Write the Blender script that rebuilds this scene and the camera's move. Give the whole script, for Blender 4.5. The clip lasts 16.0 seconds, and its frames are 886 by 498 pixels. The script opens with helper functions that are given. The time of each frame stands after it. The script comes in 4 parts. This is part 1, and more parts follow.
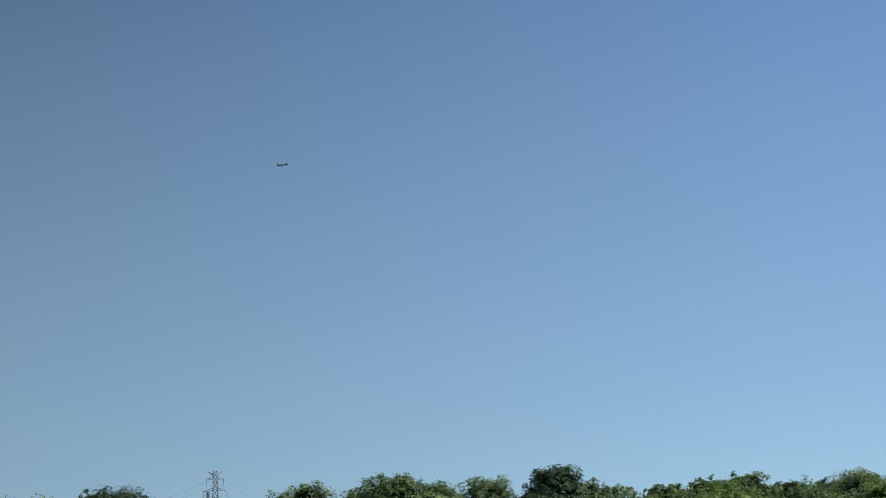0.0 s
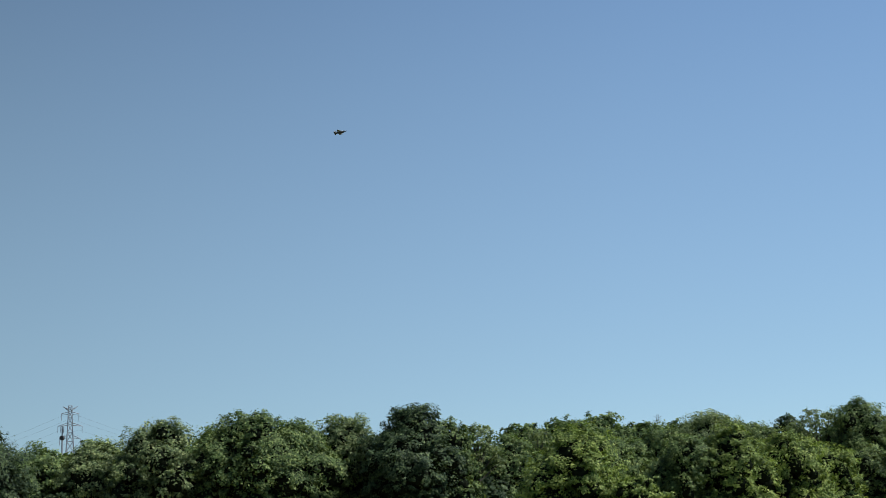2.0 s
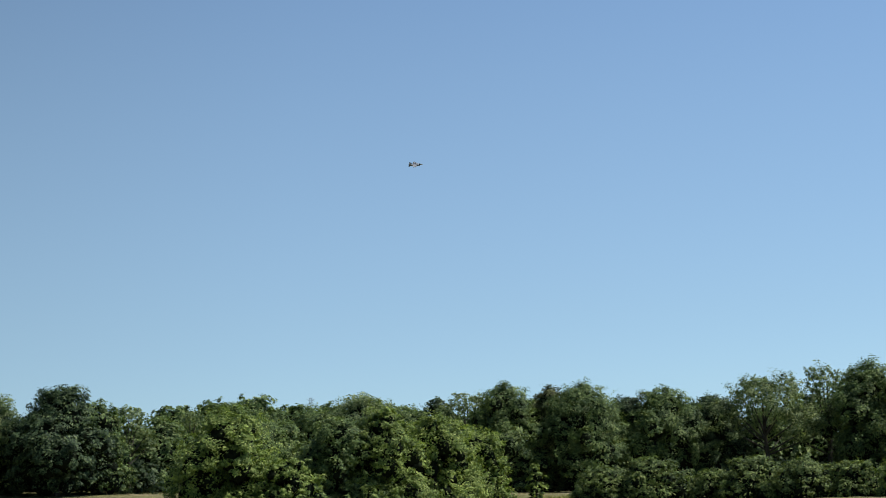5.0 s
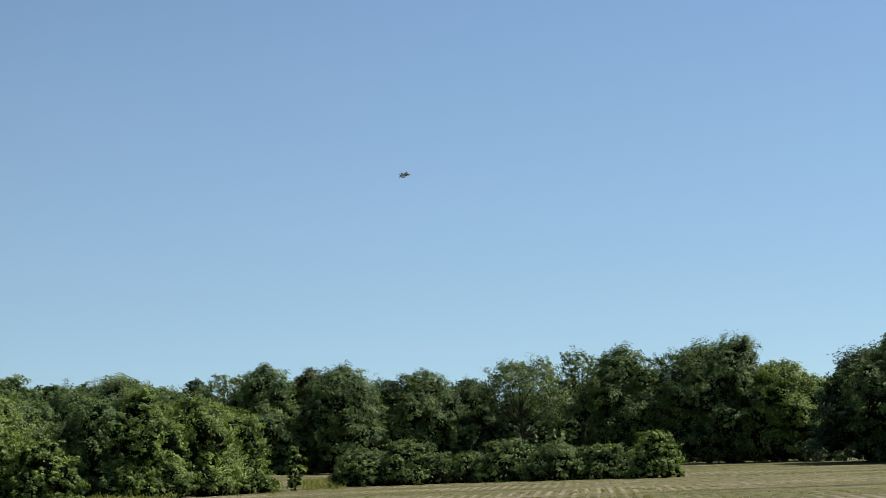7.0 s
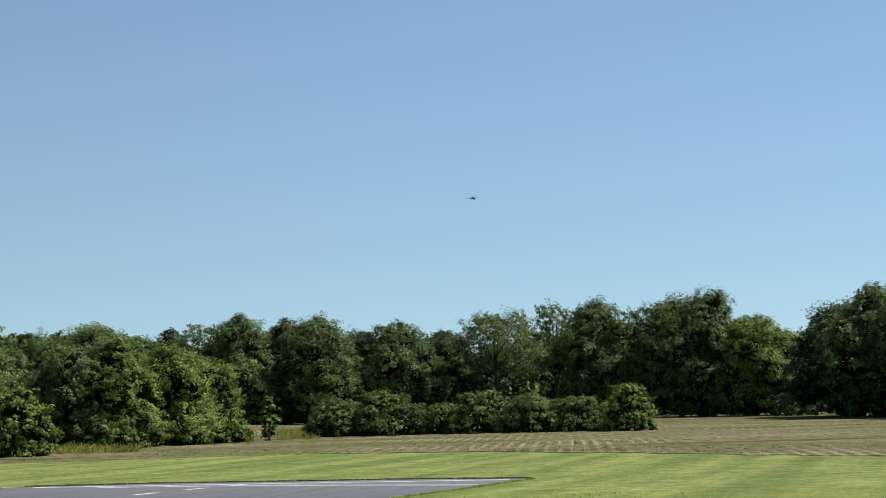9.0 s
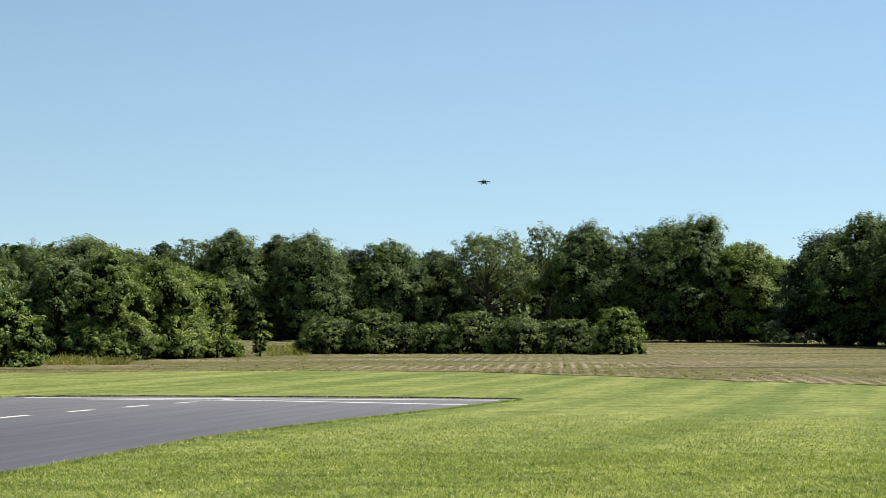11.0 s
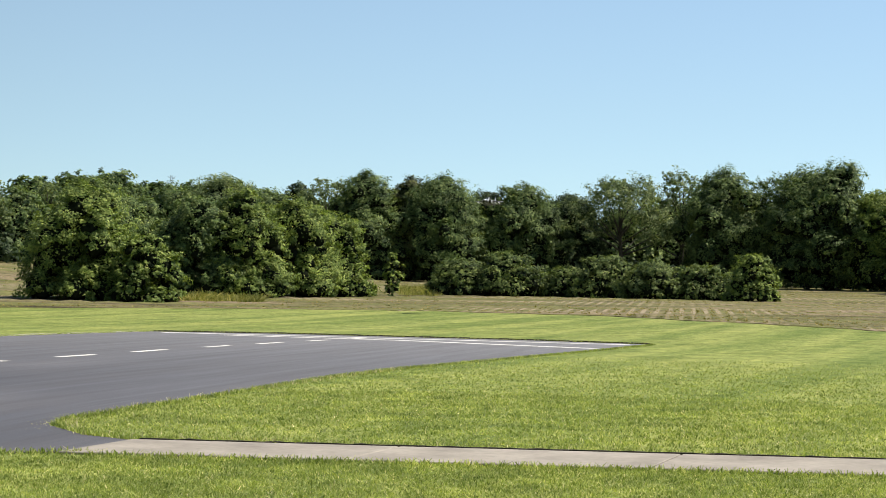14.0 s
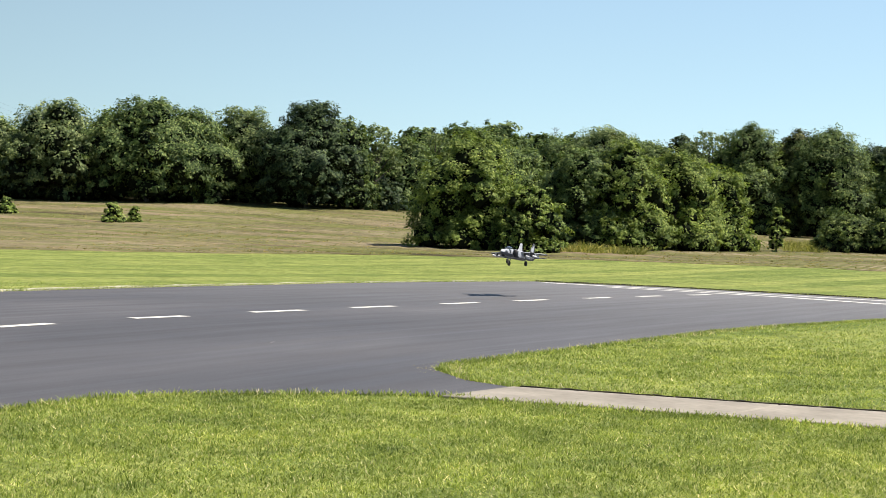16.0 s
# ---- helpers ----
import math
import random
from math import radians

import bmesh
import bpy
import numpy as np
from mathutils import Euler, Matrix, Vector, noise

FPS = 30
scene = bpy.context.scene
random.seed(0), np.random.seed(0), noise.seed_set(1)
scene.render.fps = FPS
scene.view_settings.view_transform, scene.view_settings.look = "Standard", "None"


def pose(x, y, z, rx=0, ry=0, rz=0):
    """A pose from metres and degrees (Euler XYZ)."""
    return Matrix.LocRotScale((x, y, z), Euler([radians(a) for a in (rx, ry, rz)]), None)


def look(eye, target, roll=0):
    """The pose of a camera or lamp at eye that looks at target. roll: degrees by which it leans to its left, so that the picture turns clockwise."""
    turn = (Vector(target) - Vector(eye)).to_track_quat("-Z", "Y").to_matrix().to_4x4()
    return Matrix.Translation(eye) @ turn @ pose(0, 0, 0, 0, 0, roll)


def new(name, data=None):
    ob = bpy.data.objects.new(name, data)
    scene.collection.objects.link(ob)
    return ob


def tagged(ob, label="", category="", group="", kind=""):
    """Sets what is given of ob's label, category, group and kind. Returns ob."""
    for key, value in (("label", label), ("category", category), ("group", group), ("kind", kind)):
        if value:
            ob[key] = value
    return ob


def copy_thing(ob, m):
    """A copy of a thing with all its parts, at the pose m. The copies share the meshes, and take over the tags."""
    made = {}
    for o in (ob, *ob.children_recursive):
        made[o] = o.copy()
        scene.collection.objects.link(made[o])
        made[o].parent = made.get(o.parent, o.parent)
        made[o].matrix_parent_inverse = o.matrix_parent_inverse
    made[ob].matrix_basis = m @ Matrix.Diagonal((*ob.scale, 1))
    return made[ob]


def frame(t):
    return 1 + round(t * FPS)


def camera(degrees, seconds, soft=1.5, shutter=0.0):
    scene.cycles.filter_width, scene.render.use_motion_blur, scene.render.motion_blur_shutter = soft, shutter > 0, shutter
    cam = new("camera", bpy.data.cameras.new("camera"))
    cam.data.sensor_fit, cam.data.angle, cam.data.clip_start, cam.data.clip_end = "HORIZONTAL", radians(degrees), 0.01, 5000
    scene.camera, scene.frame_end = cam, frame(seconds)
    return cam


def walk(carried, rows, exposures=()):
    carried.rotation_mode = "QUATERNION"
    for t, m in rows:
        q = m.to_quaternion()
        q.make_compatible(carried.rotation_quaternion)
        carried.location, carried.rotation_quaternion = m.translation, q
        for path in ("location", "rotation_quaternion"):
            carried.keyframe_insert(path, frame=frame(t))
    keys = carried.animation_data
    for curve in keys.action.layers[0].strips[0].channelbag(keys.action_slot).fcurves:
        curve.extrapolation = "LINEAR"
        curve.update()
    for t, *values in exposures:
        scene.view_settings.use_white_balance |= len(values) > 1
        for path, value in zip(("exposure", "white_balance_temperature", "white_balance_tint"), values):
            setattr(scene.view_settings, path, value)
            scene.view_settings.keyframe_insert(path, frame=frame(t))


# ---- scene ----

# ------------------------------------------------------------ camera
EYE = 1.65
cam = camera(29.96, 16.0, soft=0.8)
TURNS = [
    (0.0, 101.43, 1.80, 25.12), (0.5, 101.33, 1.68, 23.67), (1.0, 100.69, 1.61, 22.46), (1.5, 99.82, 1.60, 21.39),
    (2.0, 99.17, 1.52, 20.22), (2.5, 98.75, 1.65, 18.84), (3.0, 98.47, 1.72, 17.20), (3.5, 98.11, 1.77, 15.31),
    (4.0, 97.75, 1.74, 13.18), (4.5, 97.77, 1.69, 10.88), (5.0, 98.22, 1.93, 8.32), (5.2, 98.38, 2.04, 7.21),
    (7.3, 97.15, 1.80, -0.44), (7.5, 97.03, 1.79, -0.66), (8.0, 96.71, 1.79, -1.02), (8.5, 96.31, 1.68, -1.05),
    (9.0, 95.66, 1.39, -0.83), (9.5, 94.76, 0.99, -0.75), (9.7, 94.39, 0.86, -0.74), (11.8, 92.42, -0.37, -1.07),
    (12.0, 92.31, -0.45, -0.84), (12.5, 92.05, -0.85, 0.0), (13.0, 91.62, -1.15, 0.95), (13.5, 91.23, -1.08, 2.00),
    (14.0, 90.87, -0.93, 3.40), (14.5, 90.37, -1.07, 5.10), (15.0, 89.72, -1.43, 7.48), (15.5, 89.23, -1.77, 11.13),
    (16.0, 88.90, -1.96, 16.55),
]
EXPOSURES = [(0.0, 0.08, 5950, 10), (1.0, 0.12, 6050, 10), (2.0, 0.2, 6200, 10), (3.5, 0.26, 6300, 10), (5.0, 0.25, 6350, 10), (7.5, 0.2, 6450, 10), (9.0, 0.22, 6550, 10), (9.7, 0.32, 6650, 10), (12.0, 0.54, 6900, 10), (14.5, 0.64, 7050, 10), (16.0, 0.76, 7100, 10)]  # stops, white balance
walk(cam, [(t, pose(0, 0, EYE, rx, ry, rz)) for t, rx, ry, rz in TURNS], EXPOSURES)

# ------------------------------------------------------------ world and sun
SUN_AZ, SUN_EL = 78.0, 55.0          # clockwise from straight ahead (+y), above the horizon
world = bpy.data.worlds.new("sky")
scene.world = world
world.use_nodes = True
wn = world.node_tree
sky = wn.nodes.new("ShaderNodeTexSky")
sky.sky_type = "NISHITA"
sky.sun_disc = False
sky.sun_elevation, sky.sun_rotation = radians(SUN_EL), radians(SUN_AZ)
sky.altitude, sky.air_density, sky.dust_density, sky.ozone_density = 300, 0.65, 0.25, 3.0


def sky_dot(vector):
    """How far a direction of the sky agrees with a given one, from -1 to 1."""
    d = wn.nodes.new("ShaderNodeVectorMath")
    d.operation = "DOT_PRODUCT"
    d.inputs[1].default_value = vector
    wn.links.new(wn.nodes.new("ShaderNodeTexCoord").outputs["Generated"], d.inputs[0])
    return d.outputs["Value"]


def sky_ramp(value, low, high, stops, tint=(1, 1, 1)):
    m = wn.nodes.new("ShaderNodeMapRange")
    m.inputs["From Min"].default_value, m.inputs["From Max"].default_value = low, high
    wn.links.new(value, m.inputs["Value"])
    r = wn.nodes.new("ShaderNodeValToRGB")
    while len(r.color_ramp.elements) < len(stops):
        r.color_ramp.elements.new(0.5)
    for e, (p, c) in zip(r.color_ramp.elements, stops):
        e.position, e.color = (p - low) / (high - low), (c * tint[0], c * tint[1], c * tint[2], 1)
    wn.links.new(m.outputs["Result"], r.inputs["Fac"])
    return r.outputs["Color"]


# the clear sky deepens away from the sun's side
side = sky_ramp(sky_dot((math.sin(radians(50)), math.cos(radians(50)), 0)), -1, 1, [(-1, 0.38), (-0.1, 0.5), (0, 0.56), (0.14, 0.74), (0.29, 0.94), (0.44, 1.12), (0.62, 1.22), (1, 1.3)], (0.87, 0.98, 1.02))
deep = wn.nodes.new("ShaderNodeMix")
deep.data_type, deep.blend_type = "RGBA", "MULTIPLY"
deep.inputs[0].default_value = 1.0
wn.links.new(sky.outputs["Color"], deep.inputs[6])
wn.links.new(side, deep.inputs[7])
haze = wn.nodes.new("ShaderNodeMix")     # summer haze, thickest at the horizon
haze.data_type = "RGBA"
wn.links.new(sky_ramp(sky_dot((0, 0, 1)), -1, 1, [(-1, 0.58), (0, 0.58), (0.1, 0.54), (0.2, 0.4), (0.36, 0.17), (1, 0.08)]), haze.inputs[0])
haze.inputs[7].default_value = (2.58, 3.6, 3.85, 1)
wn.links.new(deep.outputs[2], haze.inputs[6])
wn.links.new(haze.outputs[2], wn.nodes["Background"].inputs["Color"])
wn.nodes["Background"].inputs["Strength"].default_value = 0.115
sun_data = bpy.data.lights.new("sun", "SUN")
sun_data.energy, sun_data.angle, sun_data.color = 5.0, radians(0.55), (1.0, 0.93, 0.82)
sun = new("sun", sun_data)
to_sun = Vector((math.sin(radians(SUN_AZ)) * math.cos(radians(SUN_EL)), math.cos(radians(SUN_AZ)) * math.cos(radians(SUN_EL)), math.sin(radians(SUN_EL))))
sun.matrix_world = look(to_sun * 900, (0, 0, 0))


# ------------------------------------------------------------ materials
def shader(name, rough=0.8, metal=0.0, spec=0.3):
    m = bpy.data.materials.new(name)
    m.use_nodes = True
    b = m.node_tree.nodes["Principled BSDF"]
    b.inputs["Roughness"].default_value, b.inputs["Metallic"].default_value = rough, metal
    b.inputs["Specular IOR Level"].default_value = spec
    return m, m.node_tree, b


def add(nt, kind, **values):
    n = nt.nodes.new(kind)
    for k, val in values.items():
        n.inputs[k].default_value = val
    return n


def ramp(nt, source, stops):
    r = nt.nodes.new("ShaderNodeValToRGB")
    while len(r.color_ramp.elements) < len(stops):
        r.color_ramp.elements.new(0.5)
    for e, (p, c) in zip(r.color_ramp.elements, stops):
        e.position, e.color = p, (*c, 1)
    nt.links.new(source, r.inputs["Fac"])
    return r.outputs["Color"]


def place(nt, sx=1.0, sy=1.0, sz=1.0, turn=0.0):
    g = nt.nodes.new("ShaderNodeNewGeometry")
    mp = nt.nodes.new("ShaderNodeMapping")
    mp.inputs["Scale"].default_value = (sx, sy, sz)
    mp.inputs["Rotation"].default_value = (0, 0, turn)
    nt.links.new(g.outputs["Position"], mp.inputs["Vector"])
    return mp.outputs["Vector"]


def furrow(nt, bearing, across, along):
    """Coordinates that run across and along a bearing on the ground."""
    g = nt.nodes.new("ShaderNodeNewGeometry")
    c = nt.nodes.new("ShaderNodeCombineXYZ")
    a = radians(bearing)
    for axis, vec in (("X", (across * math.cos(a), -across * math.sin(a), 0)), ("Y", (along * math.sin(a), along * math.cos(a), 0))):
        d = nt.nodes.new("ShaderNodeVectorMath")
        d.operation = "DOT_PRODUCT"
        d.inputs[1].default_value = vec
        nt.links.new(g.outputs["Position"], d.inputs[0])
        nt.links.new(d.outputs["Value"], c.inputs[axis])
    return c.outputs["Vector"]


def noise_of(nt, vector, scale, detail=4.0, rough=0.55):
    n = add(nt, "ShaderNodeTexNoise", Scale=scale, Detail=detail, Roughness=rough)
    nt.links.new(vector, n.inputs["Vector"])
    return n.outputs["Fac"]


def blend(nt, fac, a, b, kind="MIX"):
    m = nt.nodes.new("ShaderNodeMix")
    m.data_type, m.blend_type = "RGBA", kind
    for sock, val in ((m.inputs[0], fac), (m.inputs[6], a), (m.inputs[7], b)):
        if isinstance(val, (int, float)):
            sock.default_value = val
        elif isinstance(val, tuple):
            sock.default_value = (*val, 1)
        else:
            nt.links.new(val, sock)
    return m.outputs[2]


def bump(nt, b, height, strength, distance):
    n = add(nt, "ShaderNodeBump", Strength=strength, Distance=distance)
    nt.links.new(height, n.inputs["Height"])
    nt.links.new(n.outputs["Normal"], b.inputs["Normal"])


def lawn_material():
    m, nt, b = shader("mown_grass", 0.9, 0, 0.12)
    v = place(nt)
    fine = noise_of(nt, v, 22.0, 5, 0.7)
    tuft = noise_of(nt, place(nt, 1.0, 0.55, 1), 5.0, 5, 0.65)
    broad = noise_of(nt, v, 0.16, 4)
    mown = noise_of(nt, furrow(nt, 17, 0.62, 0.02), 1.0, 3, 0.5)
    combed = noise_of(nt, furrow(nt, 78, 0.85, 0.5), 1.0, 6, 0.72)
    c = ramp(nt, fine, [(0.3, (0.068, 0.098, 0.026)), (0.52, (0.165, 0.208, 0.058)), (0.75, (0.295, 0.32, 0.12))])
    c = blend(nt, ramp(nt, broad, [(0.35, (0, 0, 0)), (0.7, (0.55, 0.55, 0.55))]), c, (0.218, 0.245, 0.08))
    c = blend(nt, 0.9, c, ramp(nt, mown, [(0.40, (0.72, 0.80, 0.68)), (0.5, (0.98, 0.99, 0.95)), (0.60, (1.25, 1.18, 1.2))]), "MULTIPLY")
    c = blend(nt, 0.85, c, ramp(nt, combed, [(0.34, (0.56, 0.63, 0.5)), (0.5, (1, 1, 1)), (0.66, (1.34, 1.29, 1.3))]), "MULTIPLY")
    c = blend(nt, 0.85, c, ramp(nt, tuft, [(0.3, (0.5, 0.57, 0.45)), (0.5, (1, 1, 1)), (0.7, (1.42, 1.36, 1.4))]), "MULTIPLY")
    nt.links.new(c, b.inputs["Base Color"])
    bump(nt, b, tuft, 0.9, 0.08)
    return m


def leaf_like(name, stops, through_share=0.35, rough=0.6, glow=0.16, patch=0.45, detail=2):
    """Thin green stuff: reflects and lets some light through, each piece with a tone of its own."""
    m = bpy.data.materials.new(name)
    m.use_nodes = True
    nt = m.node_tree
    b = nt.nodes["Principled BSDF"]
    b.inputs["Roughness"].default_value = rough
    b.inputs["Specular IOR Level"].default_value = glow
    g = nt.nodes.new("ShaderNodeNewGeometry")
    c = ramp(nt, g.outputs["Random Per Island"], stops)
    broad = noise_of(nt, place(nt), patch, detail, 0.7)
    c = blend(nt, 0.8, c, ramp(nt, broad, [(0.3, (0.42, 0.46, 0.46)), (0.68, (1.48, 1.34, 1.15))]), "MULTIPLY")
    nt.links.new(c, b.inputs["Base Color"])
    tr = nt.nodes.new("ShaderNodeBsdfTranslucent")
    nt.links.new(blend(nt, 1.0, c, (1.2, 1.25, 0.7), "MULTIPLY"), tr.inputs["Color"])
    mix = add(nt, "ShaderNodeMixShader", Fac=through_share)
    nt.links.new(b.outputs[0], mix.inputs[1])
    nt.links.new(tr.outputs[0], mix.inputs[2])
    nt.links.new(mix.outputs[0], nt.nodes["Material Output"].inputs["Surface"])
    return m


def field_material():
    m, nt, b = shader("field_earth", 0.95, 0, 0.1)
    fine = noise_of(nt, place(nt, 1.0, 0.45, 1), 2.2, 6, 0.7)
    patch = noise_of(nt, place(nt, 0.035, 0.15, 0.05), 1.0, 6, 0.62)
    weedy = noise_of(nt, place(nt, 0.05, 0.22, 0.05), 1.7, 5, 0.6)
    c = ramp(nt, patch, [(0.36, (0.046, 0.039, 0.027)), (0.43, (0.108, 0.100, 0.052)), (0.52, (0.158, 0.138, 0.082)), (0.60, (0.225, 0.182, 0.125)), (0.68, (0.075, 0.056, 0.042))])
    c = blend(nt, ramp(nt, weedy, [(0.42, (0, 0, 0)), (0.58, (0.85, 0.85, 0.85))]), c, (0.118, 0.132, 0.043))
    c = blend(nt, 0.9, c, ramp(nt, fine, [(0.28, (0.34, 0.34, 0.33)), (0.5, (1, 1, 1)), (0.72, (1.5, 1.42, 1.4))]), "MULTIPLY")
    # straw lying between the drilled rows
    rows = add(nt, "ShaderNodeTexWave", Scale=1.0, Distortion=2.2, Detail=2.0)
    rows.inputs["Detail Scale"].default_value = 0.35
    nt.links.new(furrow(nt, 5, 0.5, 0.012), rows.inputs["Vector"])
    worn = noise_of(nt, place(nt, 0.05, 0.09, 0.05), 1.0, 4, 0.6)
    fac = blend(nt, 1.0, ramp(nt, rows.outputs["Fac"], [(0.55, (0, 0, 0)), (0.88, (0.85, 0.85, 0.85))]), ramp(nt, worn, [(0.49, (0, 0, 0)), (0.62, (1, 1, 1))]), "MULTIPLY")
    c = blend(nt, fac, c, (0.30, 0.25, 0.185))
    nt.links.new(c, b.inputs["Base Color"])
    bump(nt, b, fine, 1.0, 0.12)
    return m


def asphalt_material():
    m, nt, b = shader("asphalt", 0.72, 0, 0.45)
    v = place(nt)
    grain = noise_of(nt, v, 55.0, 3)
    broad = noise_of(nt, furrow(nt, 10, 0.3, 0.08), 1.0, 5, 0.6)
    streak = noise_of(nt, furrow(nt, 10, 2.4, 0.10), 1.0, 5, 0.65)
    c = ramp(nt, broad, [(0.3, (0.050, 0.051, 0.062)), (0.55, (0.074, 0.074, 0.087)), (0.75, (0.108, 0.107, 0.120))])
    # the asphalt turns paler towards its far right end
    paler_end = add(nt, "ShaderNodeMapRange")
    paler_end.inputs["From Min"].default_value, paler_end.inputs["From Max"].default_value = 17.0, 47.0
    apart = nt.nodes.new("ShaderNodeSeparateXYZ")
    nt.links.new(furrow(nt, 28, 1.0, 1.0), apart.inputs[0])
    nt.links.new(apart.outputs["Y"], paler_end.inputs["Value"])
    c = blend(nt, paler_end.outputs["Result"], c, (0.150, 0.149, 0.160))
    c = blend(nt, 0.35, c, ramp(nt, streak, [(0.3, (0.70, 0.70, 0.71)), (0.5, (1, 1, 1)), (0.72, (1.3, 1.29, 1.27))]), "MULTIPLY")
    c = blend(nt, 0.5, c, ramp(nt, grain, [(0.3, (0.72, 0.72, 0.72)), (0.7, (1.28, 1.28, 1.28))]), "MULTIPLY")
    nt.links.new(c, b.inputs["Base Color"])
    nt.links.new(ramp(nt, streak, [(0.3, (0.78, 0.78, 0.78)), (0.7, (0.58, 0.58, 0.58))]), b.inputs["Roughness"])
    bump(nt, b, grain, 0.3, 0.01)
    return m


def mottled(name, dark, light, scale, rough=0.8, metal=0.0, depth=0.004, spec=0.3, strength=0.4):
    m, nt, b = shader(name, rough, metal, spec)
    g = nt.nodes.new("ShaderNodeTexCoord")
    n1 = noise_of(nt, g.outputs["Object"], scale, 5)
    n2 = noise_of(nt, g.outputs["Object"], scale * 9, 3)
    c = ramp(nt, n1, [(0.32, dark), (0.68, light)])
    c = blend(nt, 0.4, c, ramp(nt, n2, [(0.3, (0.75, 0.75, 0.75)), (0.7, (1.2, 1.2, 1.2))]), "MULTIPLY")
    nt.links.new(c, b.inputs["Base Color"])
    bump(nt, b, n2, strength, depth)
    return m


MAT_LAWN = lawn_material()
MAT_FIELD = field_material()
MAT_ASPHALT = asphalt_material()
MAT_CONCRETE = mottled("concrete", (0.205, 0.188, 0.168), (0.31, 0.287, 0.257), 1.4, 0.9, 0, 0.004)
MAT_PAINT = mottled("road_paint", (0.50, 0.50, 0.50), (0.70, 0.70, 0.69), 2.5, 0.7)
# near-black colour for the lumps that put shade inside the crowns
MAT_CROWN_SHADE = mottled("crown_shade", (0.007, 0.010, 0.007), (0.018, 0.023, 0.014), 6.0, 1.0, 0, 0.03, 0.0)
MAT_BARK = mottled("bark", (0.035, 0.032, 0.027), (0.085, 0.077, 0.066), 2.0, 0.95, 0, 0.03)
MAT_BLADE = leaf_like("grass_blade", [(0.0, (0.115, 0.165, 0.038)), (0.35, (0.210, 0.288, 0.078)), (0.8, (0.38, 0.455, 0.165)), (0.95, (0.50, 0.52, 0.26)), (1.0, (0.74, 0.71, 0.52))], 0.42, 0.45, patch=1.3, detail=5)
MAT_WEED = leaf_like("field_stubble", [(0.0, (0.12, 0.135, 0.04)), (0.4, (0.18, 0.17, 0.07)), (0.75, (0.26, 0.22, 0.125)), (1.0, (0.36, 0.31, 0.20))], 0.5, 0.9, 0.05)
MAT_LEAF = {
    "mid": leaf_like("leaves_green", [(0.0, (0.026, 0.053, 0.022)), (0.5, (0.098, 0.166, 0.063)), (1.0, (0.231, 0.308, 0.123))], 0.25),
    "bright": leaf_like("leaves_yellow_green", [(0.0, (0.040, 0.079, 0.020)), (0.45, (0.152, 0.232, 0.063)), (1.0, (0.320, 0.405, 0.134))], 0.3),
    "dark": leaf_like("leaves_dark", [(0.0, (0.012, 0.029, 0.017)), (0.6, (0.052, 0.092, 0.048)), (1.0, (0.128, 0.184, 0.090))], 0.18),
    "pale": leaf_like("leaves_pale", [(0.0, (0.045, 0.078, 0.039)), (0.5, (0.138, 0.204, 0.098)), (1.0, (0.305, 0.377, 0.197))], 0.32),
    "hedge": leaf_like("leaves_hedge", [(0.0, (0.015, 0.033, 0.012)), (0.4, (0.091, 0.152, 0.050)), (1.0, (0.257, 0.331, 0.121))], 0.25),
    "brown": leaf_like("leaves_brownish", [(0.0, (0.036, 0.046, 0.022)), (0.5, (0.103, 0.129, 0.056)), (1.0, (0.207, 0.230, 0.101))], 0.22),
}
MAT_STEEL = mottled("galvanised_steel", (0.12, 0.15, 0.19), (0.19, 0.22, 0.27), 0.3, 0.6, 0.3)


# ------------------------------------------------------------ building helpers
def ss(x):
    x = np.clip(x, 0, 1)
    return x * x * (3 - 2 * x)


def height(x, y):
    """The lie of the land: level by the path, a slight dip beyond the runway, a hill where the field climbs to the wood."""
    x, y = np.asarray(x, float), np.asarray(y, float)
    s = 0.33 * x + 0.944 * y
    dip = -0.011 * (np.clip(s - 17, 0, None) - np.clip(s - 47, 0, None)) + 0.006 * (np.clip(s - 55, 0, None) - np.clip(s - 130, 0, None))
    return dip + 2.6 * ss((y - 70) / 90) * ss((-x - 8) / 60) + 0.5 * ss((y - 125) / 75)


def link_mesh(name, verts, faces, material, smooth=False):
    me = bpy.data.meshes.new(name)
    me.from_pydata([tuple(map(float, p)) for p in verts], [], [tuple(map(int, q)) for q in faces])
    me.materials.append(material)
    if smooth:
        me.polygons.foreach_set("use_smooth", [True] * len(me.polygons))
    me.update()
    return new(name, me)


def fast_mesh(name, co, quads, material):
    """A mesh of many three- or four-cornered pieces from arrays."""
    me = bpy.data.meshes.new(name)
    n, k = quads.shape
    me.vertices.add(len(co))
    me.vertices.foreach_set("co", np.asarray(co, np.float32).ravel())
    me.loops.add(n * k)
    me.loops.foreach_set("vertex_index", np.asarray(quads, np.int32).ravel())
    me.polygons.add(n)
    me.polygons.foreach_set("loop_start", np.arange(0, n * k, k, dtype=np.int32))
    me.materials.append(material)
    me.update(calc_edges=True)
    return me


def part(name, bm, material, parent, label=""):
    me = bpy.data.meshes.new(name)
    bm.to_mesh(me)
    bm.free()
    me.materials.append(material)
    ob = new(name, me)
    ob.parent = parent
    return tagged(ob, label)


